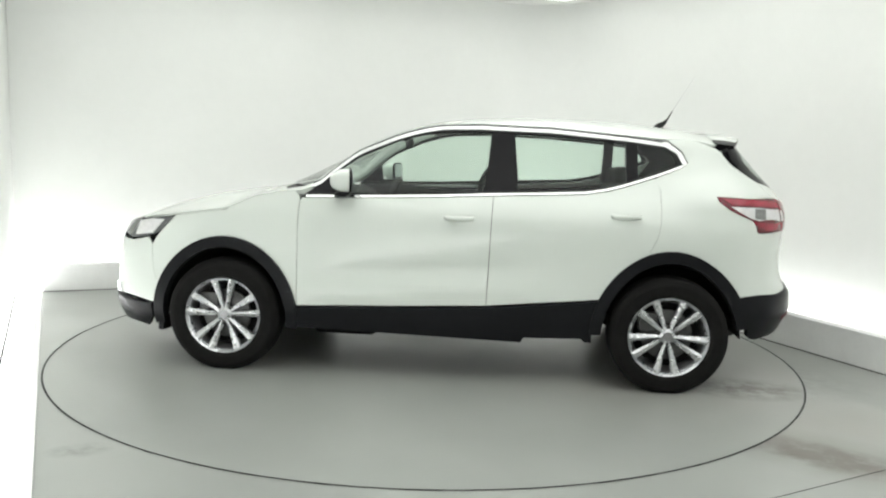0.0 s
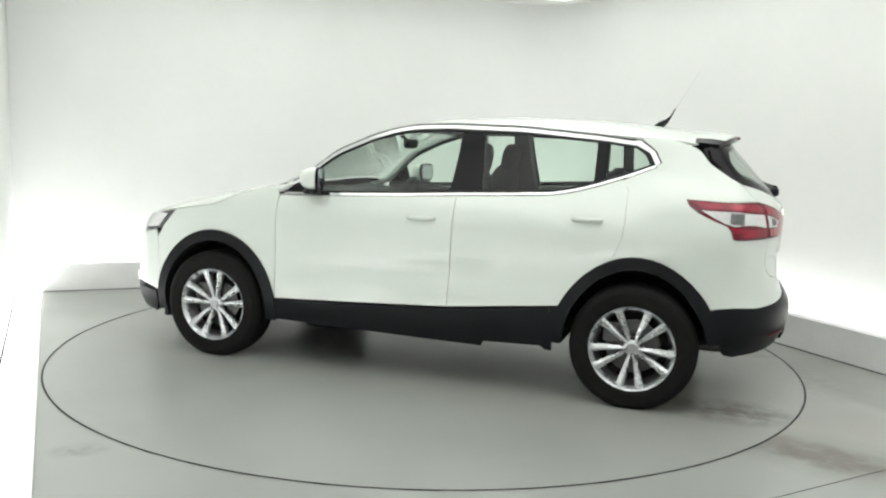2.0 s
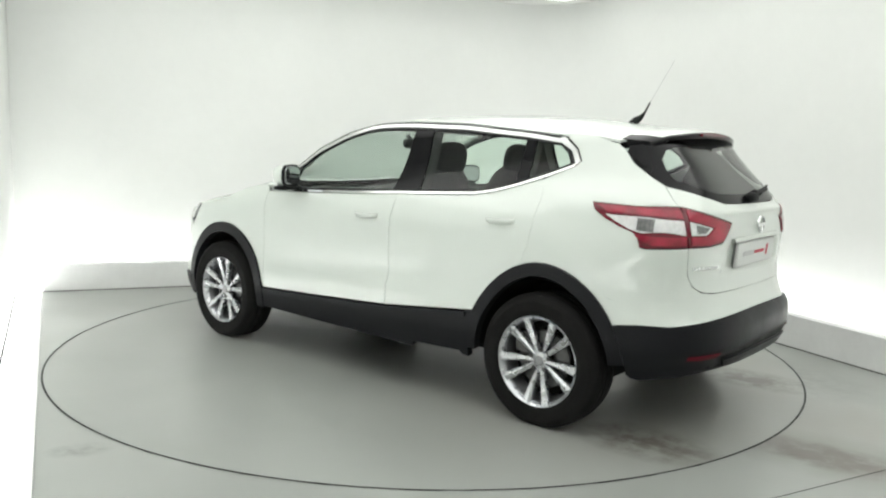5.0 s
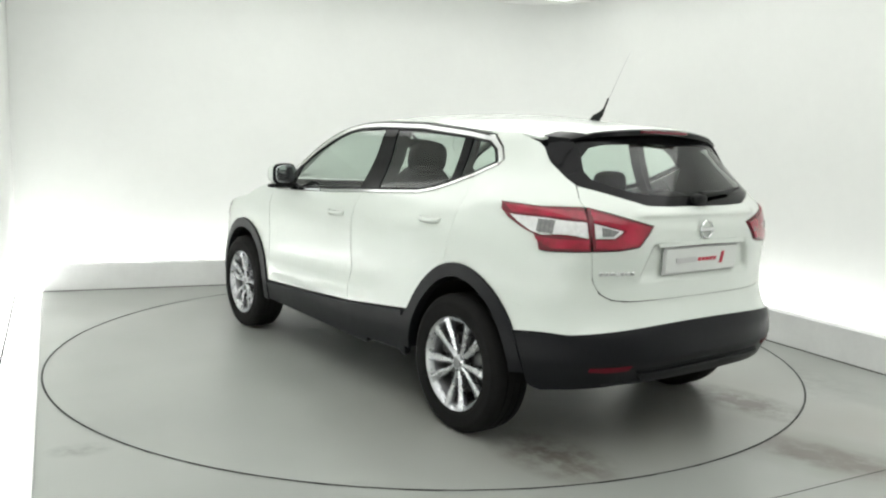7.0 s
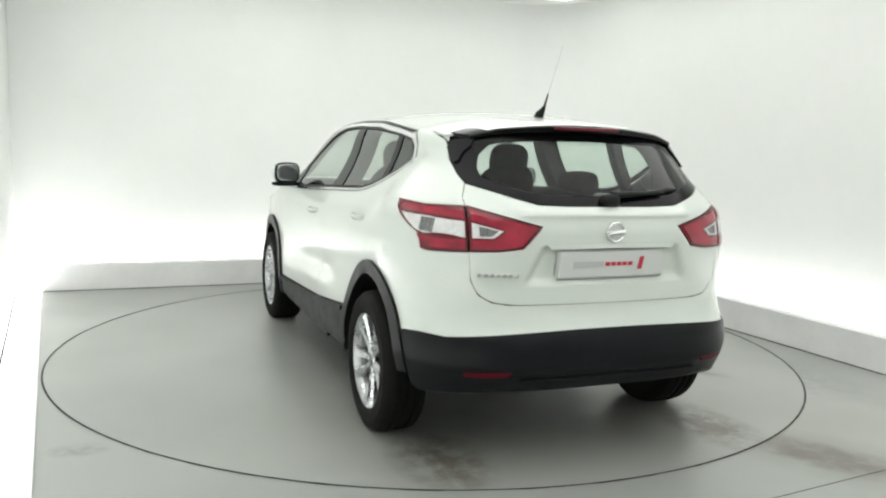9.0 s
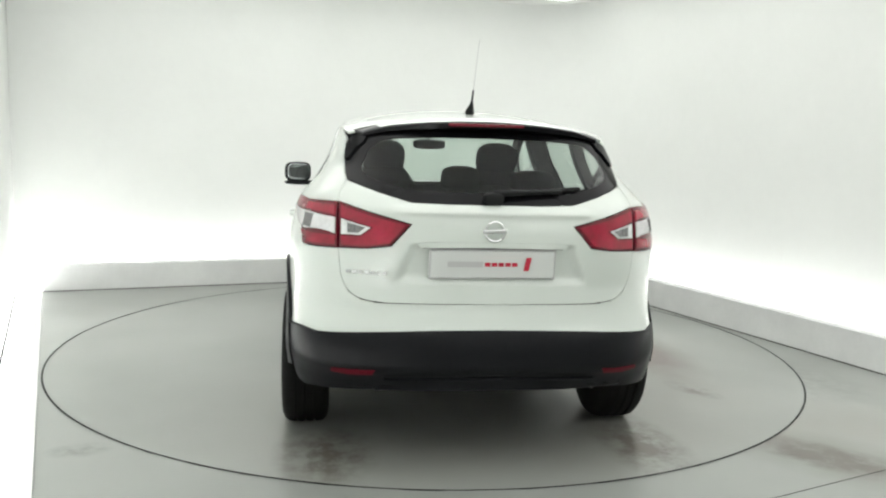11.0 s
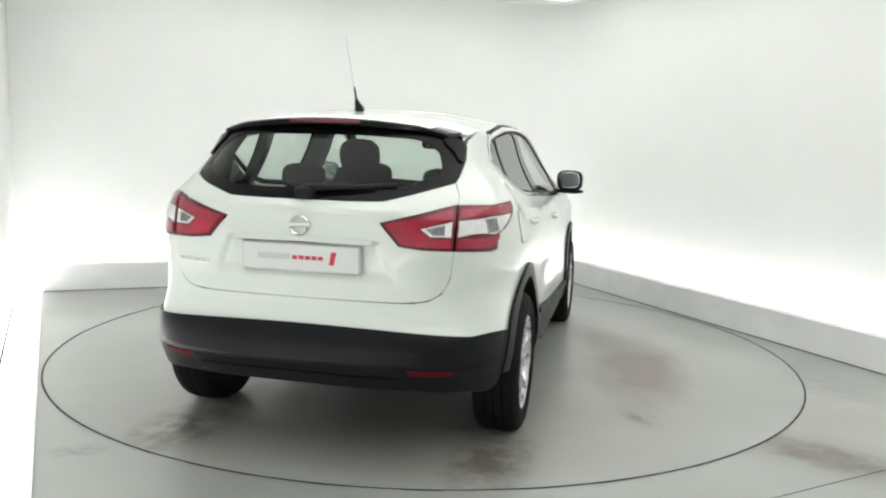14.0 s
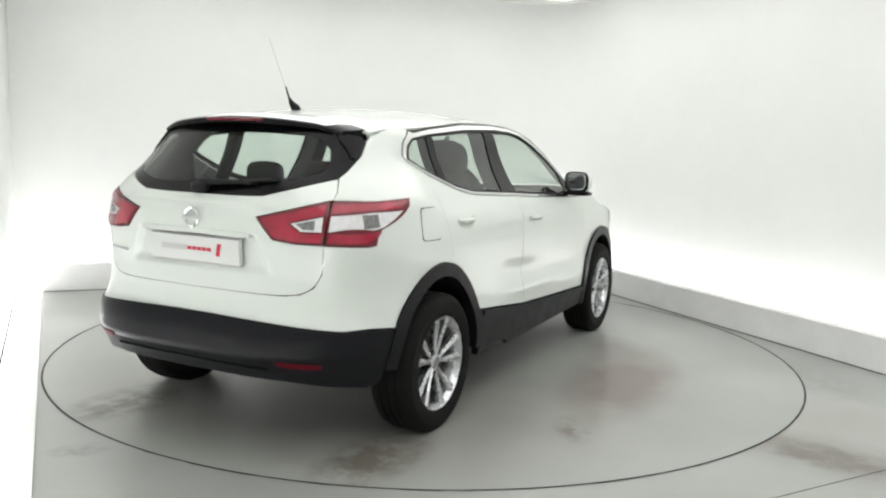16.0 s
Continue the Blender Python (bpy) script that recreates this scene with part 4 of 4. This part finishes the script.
first = wheel()
place_wheel(first, WX, 0.800, False, 1)
for x, y, flip, spin in ((-WX, 0.792, False, 36), (WX, -0.800, True, -8), (-WX, -0.788, True, -8.5)):
    w = copy_thing(first, Matrix())
    place_wheel(w, x, y, flip, spin)

# wheel housings and underside
for sx in (WX, -WX):
    for s in (1, -1):
        bm = lathe([(0.41, 0.0), (0.41, 0.36), (0.02, 0.37)], 40)
        bmesh.ops.delete(bm, geom=[v for v in bm.verts if v.co.z < -0.05], context="VERTS")
        bmesh.ops.transform(bm, matrix=Matrix.Translation((sx, s * 0.85, HUB_Z)) @ Matrix.Diagonal((1, -s, 1, 1)), verts=bm.verts)
        part("wheel_housing", bm, SHELL, car)
bm = bevel_all(prism(bmesh.new(), [(-0.9, -0.62), (0.9, -0.62), (0.9, 0.62), (-0.9, 0.62)], 0.25, 0.32), 0.03)
part("underbody", bm, SHELL, car, "dark underbody")
bm = bevel_all(prism(bmesh.new(), [(-1.92, -0.56), (-0.9, -0.48), (-0.9, 0.48), (-1.92, 0.56)], 0.335, 0.40), 0.03)
part("rear_floor", bm, SHELL, car)
bm = bevel_all(prism(bmesh.new(), [(0.9, -0.48), (2.05, -0.45), (2.05, 0.45), (0.9, 0.48)], 0.22, 0.36), 0.03)
part("engine_undertray", bm, SHELL, car)
bm = bevel_all(prism(bmesh.new(), [(0.45, 0.1), (0.85, 0.1), (0.85, 0.55), (0.45, 0.55)], 0.17, 0.26), 0.03)
part("engine_guard", bm, SHELL, car)
for s in (1, -1):
    bm = bevel_all(prism(bmesh.new(), [(1.72, s * 0.66), (1.76, s * 0.66), (1.78, s * 0.79), (1.74, s * 0.80)], 0.20, 0.29), 0.006)
    part("air_deflector", bm, CLAD, car)
bm = lathe([(0.024, -0.09), (0.03, -0.09), (0.03, 0.09), (0.024, 0.09)], 24)
bmesh.ops.transform(bm, matrix=Matrix.Translation((-1.70, 0.46, 0.30)) @ Matrix.Rotation(radians(90), 4, "Z"), verts=bm.verts)
part("exhaust_pipe", bm, STEEL, car, "dull steel exhaust pipe")
# lower lip of the rear bumper
bm = bmesh.new()
lip_rows = []
for y in np.linspace(-0.60, 0.60, 17):
    p = skin(u_of_y(float(y), 0.38), 0.38)
    lip_rows.append([bm.verts.new((p.x + dx, p.y, z)) for dx, z in ((0.006, 0.40), (-0.012, 0.385), (0.0, 0.36), (0.1, 0.345), (0.35, 0.35))])
for r0, r1 in zip(lip_rows, lip_rows[1:]):
    for j in range(4):
        bm.faces.new((r0[j], r1[j], r1[j + 1], r0[j + 1])).smooth = True
bmesh.ops.recalc_face_normals(bm, faces=bm.faces)
part("bumper_lip", bm, CLAD, car, "black lower lip of the rear bumper")

panel("bumper_groove", open_tail([(0.46, 0.438), (0.0, 0.444), (-0.46, 0.438), (-0.46, 0.430), (0.0, 0.436), (0.46, 0.430)]), SEAL, car, off=0.0095, both=False, lip=0.006, inset=0)
panel("bumper_valance", open_tail([(0.45, 0.424), (0.0, 0.43), (-0.45, 0.424), (-0.41, 0.382), (0.0, 0.376), (0.41, 0.382)]), CLAD, car, "black lower insert of the rear bumper", off=0.022, both=False, lip=0.03, inset=0)

# ---- door mirrors ----
def blob(half, power=3.2, n=20, m=14):
    """A rounded block, a superellipsoid."""
    bm = bmesh.new()
    f = lambda v: math.copysign(abs(v) ** (2 / power), v)
    rows = []
    for j in range(1, m):
        b = -math.pi / 2 + math.pi * j / m
        rows.append([bm.verts.new((half[0] * f(math.cos(b)) * f(math.cos(a)), half[1] * f(math.cos(b)) * f(math.sin(a)), half[2] * f(math.sin(b)))) for a in (2 * math.pi * i / n for i in range(n))])
    lo, hi = bm.verts.new((0, 0, -half[2])), bm.verts.new((0, 0, half[2]))
    for r0, r1 in zip(rows, rows[1:]):
        for i in range(n):
            bm.faces.new((r0[i], r0[(i + 1) % n], r1[(i + 1) % n], r1[i]))
    for i in range(n):
        bm.faces.new((lo, rows[0][(i + 1) % n], rows[0][i]))
        bm.faces.new((hi, rows[-1][i], rows[-1][(i + 1) % n]))
    for fc in bm.faces:
        fc.smooth = True
    bmesh.ops.recalc_face_normals(bm, faces=bm.faces)
    return bm


for s in (1, -1):
    m = new("door_mirror")
    m.parent = car
    tagged(m, "white door mirror with a black base")
    m.matrix_basis = pose(0.59, s * 0.930, 1.176, 0, 0, s * 14)
    bm = blob((0.075, 0.092, 0.068), 3.2)
    for v in bm.verts:
        k = 1 - 0.3 * max(0, v.co.x / 0.075)
        v.co.z *= k
        v.co.y *= k
        if v.co.x < -0.045:
            v.co.x = -0.045
    part("housing", bm, PAINT, m)
    bm = blob((0.013, 0.095, 0.071), 3.4)
    bmesh.ops.translate(bm, vec=(-0.042, 0, 0), verts=bm.verts)
    part("bezel", bm, GLOSS, m)
    bm = blob((0.004, 0.079, 0.056), 3.6)
    bmesh.ops.translate(bm, vec=(-0.0525, 0, 0.002), verts=bm.verts)
    part("mirror_glass", bm, MIRROR, m)
    bm = blob((0.05, 0.125, 0.018), 3.0)
    bmesh.ops.translate(bm, vec=(0.005, s * -0.035, -0.078), verts=bm.verts)
    part("base", bm, GLOSS, m, "black mirror base")

# ---- door handles, fuel flap, trims on the tailgate ----
for x, z in ((-0.088, 0.978), (-1.048, 1.022)):
    for s in (1, -1):
        y = skin(x, z).y
        h = new("door_handle")
        h.parent = car
        h.matrix_basis = pose(x, s * (y + 0.004), z, -12 * s, 0, 0)
        bm = bmesh.new()
        secs = []
        for k in range(15):
            f = -1 + k / 7
            lift = 0.026 * (1 - abs(f) ** 4)
            hh = 0.011 + 0.003 * (1 - f * f)
            secs.append([bm.verts.new((0.088 * f, s * (lift + dy), dz * hh)) for dy, dz in ((-0.012, -1), (0.0, -1), (0.006, 0), (0.002, 1), (-0.012, 1))])
        for a, b in zip(secs, secs[1:]):
            for j in range(5):
                bm.faces.new((a[j], a[(j + 1) % 5], b[(j + 1) % 5], b[j])).smooth = True
        bm.faces.new(secs[0]), bm.faces.new(secs[-1][::-1])
        bmesh.ops.recalc_face_normals(bm, faces=bm.faces)
        part("grip", bm, PAINT, h)
        bm = blob((0.058, 0.0035, 0.021), 2.2)
        bmesh.ops.translate(bm, vec=(0.0, s * -0.002, -0.008), verts=bm.verts)
        part("recess", bm, PAINT, h)
        # thin grey sliver standing in for the shadow below the grip
        bm = blob((0.06, 0.0045, 0.003), 2.2)
        bmesh.ops.translate(bm, vec=(0.0, s * 0.001, -0.0165), verts=bm.verts)
        part("grip_shade", bm, PRINT_GREY, h)
flap = new("fuel_flap", patch_mesh("fuel_flap", flank(rounded([(-1.335, 0.948), (-1.335, 1.10), (-1.495, 1.102), (-1.51, 0.952)], 0.025)), skin, skin_normal, PAINT, 0.003, side=-1))
flap.parent = car
seam = new("fuel_flap_seam", patch_mesh("fuel_flap_seam", flank(rounded([(-1.332, 0.944), (-1.332, 1.104), (-1.498, 1.106), (-1.513, 0.948)], 0.028)), skin, skin_normal, SEAL, 0.0012, side=-1))
seam.parent = car

# number plate recess and plate
ledge = panel("plate_ledge", open_tail([(0.325, 0.985), (0.29, 0.992), (0.0, 0.995), (-0.29, 0.992), (-0.325, 0.985), (-0.31, 0.968), (0.0, 0.972), (0.31, 0.968)]), PAINT, tailgate, "white ledge over the plate", off=0.005, lip=0.02, both=False, inset=0)
# black strip that draws the ledge's shadow line above the plate
panel("ledge_shadow", open_tail([(0.30, 0.972), (0.0, 0.976), (-0.30, 0.972), (-0.30, 0.966), (0.0, 0.968), (0.30, 0.966)]), SEAL, tailgate, off=0.001, lip=0.01, both=False, inset=0)
bm = bevel_all(box(bmesh.new(), (-0.006, -0.265, -0.057), (0.006, 0.265, 0.057)), 0.003)
plate = part("number_plate", bm, PLATE_WHITE, tailgate, "white plate with grey and red print")
plate.matrix_basis = pose(-2.061, 0.0, 0.902, 0, -3, 0)
bm = bevel_all(box(bmesh.new(), (-0.004, -0.272, -0.064), (0.004, 0.272, 0.064)), 0.003)
back = part("plate_frame", bm, PRINT_GREY, tailgate, "thin grey plate surround")
back.matrix_basis = pose(-2.0545, 0.0, 0.902, 0, -3, 0)


def plate_mark(y0, y1, z0, z1, mat, slant=0.0):
    bm = bmesh.new()
    lo = [bm.verts.new((x, y + slant * z, z)) for x in (-0.0085, -0.0055) for y, z in ((y0, z0), (y1, z0), (y1, z1), (y0, z1))]
    bmesh.ops.contextual_create(bm, geom=lo[:4])
    bm.faces.ensure_lookup_table()
    for i in range(4):
        bm.faces.new((lo[i], lo[(i + 1) % 4], lo[4 + (i + 1) % 4], lo[4 + i]))
    bmesh.ops.recalc_face_normals(bm, faces=bm.faces)
    part("print_bar", bm, mat, plate)


plate_mark(0.195, 0.045, -0.012, 0.012, PRINT_GREY)
for i in range(5):
    plate_mark(0.036 - i * 0.029, 0.013 - i * 0.029, -0.008, 0.008, PRINT_RED)
plate_mark(-0.136, -0.158, -0.026, 0.030, PRINT_RED, -0.2)
for i in range(7):
    y = 0.605 - i * 0.025
    p = skin(u_of_y(y, 0.857), 0.857)
    bm = bevel_all(box(bmesh.new(), (-0.006, -0.0095, -0.0075), (0.004, 0.0095, 0.0075)), 0.002)
    bar = part("name_bar", bm, CHROME, tailgate, "small chrome letter bar")
    bar.matrix_basis = pose(p.x, p.y, p.z, 0, 0, -math.degrees(math.atan2(y, 0.9)) * 0.5)
# round badge: ring and bar
badge = new("badge")
badge.parent = tailgate
tagged(badge, "round chrome badge with a cross bar")
badge.matrix_basis = pose(-2.074, 0.0, 1.042, 0, 2, 90)
part("ring", lathe([(0.036, 0.0), (0.037, 0.008), (0.041, 0.011), (0.045, 0.008), (0.046, 0.0)], 40), CHROME, badge)
part("bar", bevel_all(box(bmesh.new(), (-0.052, 0.003, -0.009), (0.052, 0.012, 0.009)), 0.003), CHROME, badge)

# ---- wiper and aerial ----
WHIP = material("pale_aerial_rod", (0.45, 0.45, 0.45), 0.4)
wiper = new("rear_wiper")
wiper.parent = car
tagged(wiper, "black rear wiper parked along the window foot")
bm = blob((0.03, 0.045, 0.028), 2.6)
bmesh.ops.translate(bm, vec=(-2.022, 0.0, 1.178), verts=bm.verts)
part("pivot_cap", bm, SEAL, wiper)


def sweep(path, radius, n=8):
    """A round bar along a path; radius a number or one for each point."""
    bm = bmesh.new()
    rows = []
    for i, p in enumerate(path):
        p = Vector(p)
        d = (Vector(path[min(i + 1, len(path) - 1)]) - Vector(path[max(i - 1, 0)])).normalized()
        s = d.orthogonal().normalized() if not rows else (last - d * last.dot(d)).normalized()
        last = s
        t = d.cross(s)
        r = radius[i] if isinstance(radius, (list, tuple)) else radius
        rows.append([bm.verts.new(p + (s * math.cos(a) + t * math.sin(a)) * r) for a in (2 * math.pi * k / n for k in range(n))])
    for r0, r1 in zip(rows, rows[1:]):
        for k in range(n):
            bm.faces.new((r0[k], r0[(k + 1) % n], r1[(k + 1) % n], r1[k])).smooth = True
    bm.faces.new(rows[0][::-1]), bm.faces.new(rows[-1])
    bmesh.ops.recalc_face_normals(bm, faces=bm.faces)
    return bm


def on_glass(y, z, off):
    u = u_of_y(y, z)
    return skin(u, z) + skin_normal(u, z) * off


part("arm", sweep([on_glass(-0.02 * i, 1.182 + 0.0012 * i, 0.03 - 0.0008 * i) for i in range(16)], [0.016 - 0.0006 * i for i in range(16)]), SEAL, wiper)
part("blade", sweep([on_glass(-0.03 - 0.02 * i, 1.188 + 0.0016 * i, 0.012) for i in range(19)], 0.008), SEAL, wiper)
aerial = new("roof_aerial")
aerial.parent = car
tagged(aerial, "thin black roof aerial on a small foot")
foot_z = over(0, -1.35).z
part("foot", sweep([(-1.30, 0, foot_z - 0.005), (-1.34, 0, foot_z + 0.012), (-1.372, 0, foot_z + 0.035), (-1.392, 0, foot_z + 0.06)], [0.012, 0.024, 0.014, 0.0065], 12), SEAL, aerial)
part("rod", sweep([(-1.388, 0, foot_z + 0.05), (-1.42, 0, foot_z + 0.115)], [0.006, 0.004]), SEAL, aerial)
part("whip", sweep([(-1.42, 0, foot_z + 0.11), (-1.55, 0, foot_z + 0.34)], [0.0012, 0.001], 6), WHIP, aerial)

# ---- cabin ----
def seat(x, y, rear=False):
    s = new("front_seat")
    s.parent = car
    bm = blob((0.27, 0.25, 0.10), 3.5)
    bmesh.ops.translate(bm, vec=(x + 0.28, y, 0.62), verts=bm.verts)
    part("cushion", bm, FABRIC, s)
    bm = blob((0.085, 0.24, 0.36), 3.5)
    for v in bm.verts:
        v.co.y *= 1 - 0.22 * max(0, v.co.z / 0.36) ** 2
    bmesh.ops.transform(bm, matrix=Matrix.Translation((x - 0.02, y, 0.92)) @ Matrix.Rotation(radians(-14), 4, "Y"), verts=bm.verts)
    part("backrest", bm, FABRIC, s)
    bm = blob((0.05, 0.135, 0.105), 2.8)
    bmesh.ops.transform(bm, matrix=Matrix.Translation((x - 0.125, y, 1.315)) @ Matrix.Rotation(radians(-10), 4, "Y"), verts=bm.verts)
    part("headrest", bm, FABRIC, s)
    return s


tagged(seat(-0.17, 0.36), "dark grey fabric front seat")
tagged(seat(-0.17, -0.36), "dark grey fabric front seat")
bench = new("rear_bench")
bench.parent = car
tagged(bench, "dark grey fabric rear bench with three headrests")
bm = blob((0.28, 0.62, 0.10), 4)
bmesh.ops.translate(bm, vec=(-0.72, 0, 0.64), verts=bm.verts)
part("cushion", bm, FABRIC, bench)
bm = blob((0.09, 0.62, 0.31), 4)
bmesh.ops.transform(bm, matrix=Matrix.Translation((-1.03, 0, 0.88)) @ Matrix.Rotation(radians(-16), 4, "Y"), verts=bm.verts)
part("backrest", bm, FABRIC, bench)
for y, z in ((0.40, 1.20), (0.0, 1.215), (-0.40, 1.20)):
    bm = blob((0.045, 0.125 if y else 0.105, 0.075), 3)
    bmesh.ops.translate(bm, vec=(-1.10, y, z), verts=bm.verts)
    part("headrest", bm, FABRIC, bench)
bm = bevel_all(prism(bmesh.new(), [(-1.88, -0.55), (-1.15, -0.58), (-1.15, 0.58), (-1.88, 0.55)], 1.085, 1.105), 0.006)
part("parcel_shelf", bm, DASH, car, "dark parcel shelf behind the rear seats")
bm = bmesh.new()
rows = []
for y in np.linspace(-0.74, 0.74, 25):
    bump = 0.035 * math.exp(-((y + 0.37) / 0.17) ** 2)
    sec = [(1.16, 1.03), (1.0, 1.06), (0.82, 1.065 + bump), (0.70, 1.045 + bump), (0.66, 0.96), (0.70, 0.70), (0.9, 0.5)]
    rows.append([bm.verts.new((x, y, z)) for x, z in sec])
for r0, r1 in zip(rows, rows[1:]):
    for j in range(6):
        bm.faces.new((r0[j], r1[j], r1[j + 1], r0[j + 1])).smooth = True
bmesh.ops.recalc_face_normals(bm, faces=bm.faces)
part("dashboard", bm, DASH, car, "dark plastic dashboard")
bm = lathe([(0.172, 0.0), (0.176, 0.012), (0.186, 0.016), (0.196, 0.010), (0.198, -0.004), (0.190, -0.014), (0.178, -0.012), (0.172, 0.0)], 48)
bmesh.ops.transform(bm, matrix=Matrix.Translation((0.52, -0.37, 0.98)) @ Matrix.Rotation(radians(-24), 4, "Y") @ Matrix.Rotation(radians(90), 4, "Z"), verts=bm.verts)
steer = part("steering_wheel", bm, DASH, car, "black steering wheel")
bm = blob((0.03, 0.07, 0.06), 3)
bmesh.ops.transform(bm, matrix=Matrix.Translation((0.54, -0.37, 0.97)), verts=bm.verts)
part("hub", bm, DASH, steer)
part("column", sweep([(0.55, -0.37, 0.96), (0.78, -0.37, 0.86)], 0.035), DASH, steer)
bm = blob((0.018, 0.115, 0.034), 3.5)
bmesh.ops.translate(bm, vec=(0.33, 0.0, 1.40), verts=bm.verts)
rear_mirror = part("interior_mirror", bm, DASH, car, "black interior mirror")
part("stem", sweep([(0.34, 0, 1.41), (0.40, 0, 1.455)], 0.014), DASH, rear_mirror)
# inner door cards and pillar linings
for s in (1, -1):
    bm = bmesh.new()
    for x0, x1 in ((0.78, -0.25), (-0.32, -0.93)):
        box(bm, (x1, min(s * 0.70, s * 0.76), 0.45), (x0, max(s * 0.70, s * 0.76), 1.075))
    part("door_card", bm, DASH, car)
    for x0, x1, x2, x3, z0, z1, dep in ((-0.25, -0.41, -0.275, -0.375, 1.07, 1.49, 0.05), (-1.05, -1.122, -1.05, -1.118, 1.15, 1.46, 0.0)):
        bm = bmesh.new()
        rings = []
        for k in range(7):
            f = k / 6
            z = z0 + (z1 - z0) * f
            xa, xb = x0 + (x2 - x0) * f, x1 + (x3 - x1) * f
            y = at_height(HALF_W, z)
            rings.append([bm.verts.new((x, s * (y - d), z)) for x, d in ((xa, 0.014), (xb, 0.014), (xb, 0.06 + dep), (xa, 0.06 + dep))])
        for r0, r1 in zip(rings, rings[1:]):
            for i in range(4):
                bm.faces.new((r0[i], r0[(i + 1) % 4], r1[(i + 1) % 4], r1[i]))
        bm.faces.new(rings[0]), bm.faces.new(rings[-1][::-1])
        bmesh.ops.recalc_face_normals(bm, faces=bm.faces)
        part("pillar_lining", bm, DASH, car)
    # rear pillar inner panel
    inner = new("rear_pillar_lining", patch_mesh("rear_pillar_lining", open_flank([(-1.24, 1.12), (-1.40, 1.33), (-1.27, 1.46), (-1.5, 1.46)]) + open_tail([(0.60, 1.40), (0.60, 1.30), (0.60, 1.25), (0.62, 1.14)]), skin, skin_normal, DASH, -0.03, 0, 0, 0.06, s))
    inner.parent = car
bm = box(bmesh.new(), (-1.9, -0.70, 0.38), (0.75, 0.70, 0.42))
part("cabin_floor", bm, SHELL, car)


def motions():
    rows_disc, rows_car = [], []
    for i in range(33):
        t = i * 0.5
        a = heading(t)
        c, s = math.cos(radians(a)), math.sin(radians(a))
        rows_disc.append((t, pose(0, 0, 0, 0, 0, a)))
        rows_car.append((t, pose(c * CAR_X - s * CAR_Y, s * CAR_X + c * CAR_Y, 0, 0, 0, a)))
    walk(turntable, rows_disc)
    walk(car, rows_car)


# the car's middle of the wheelbase, off the turntable's centre
CAR_X, CAR_Y = -0.168, 0.010
motions()
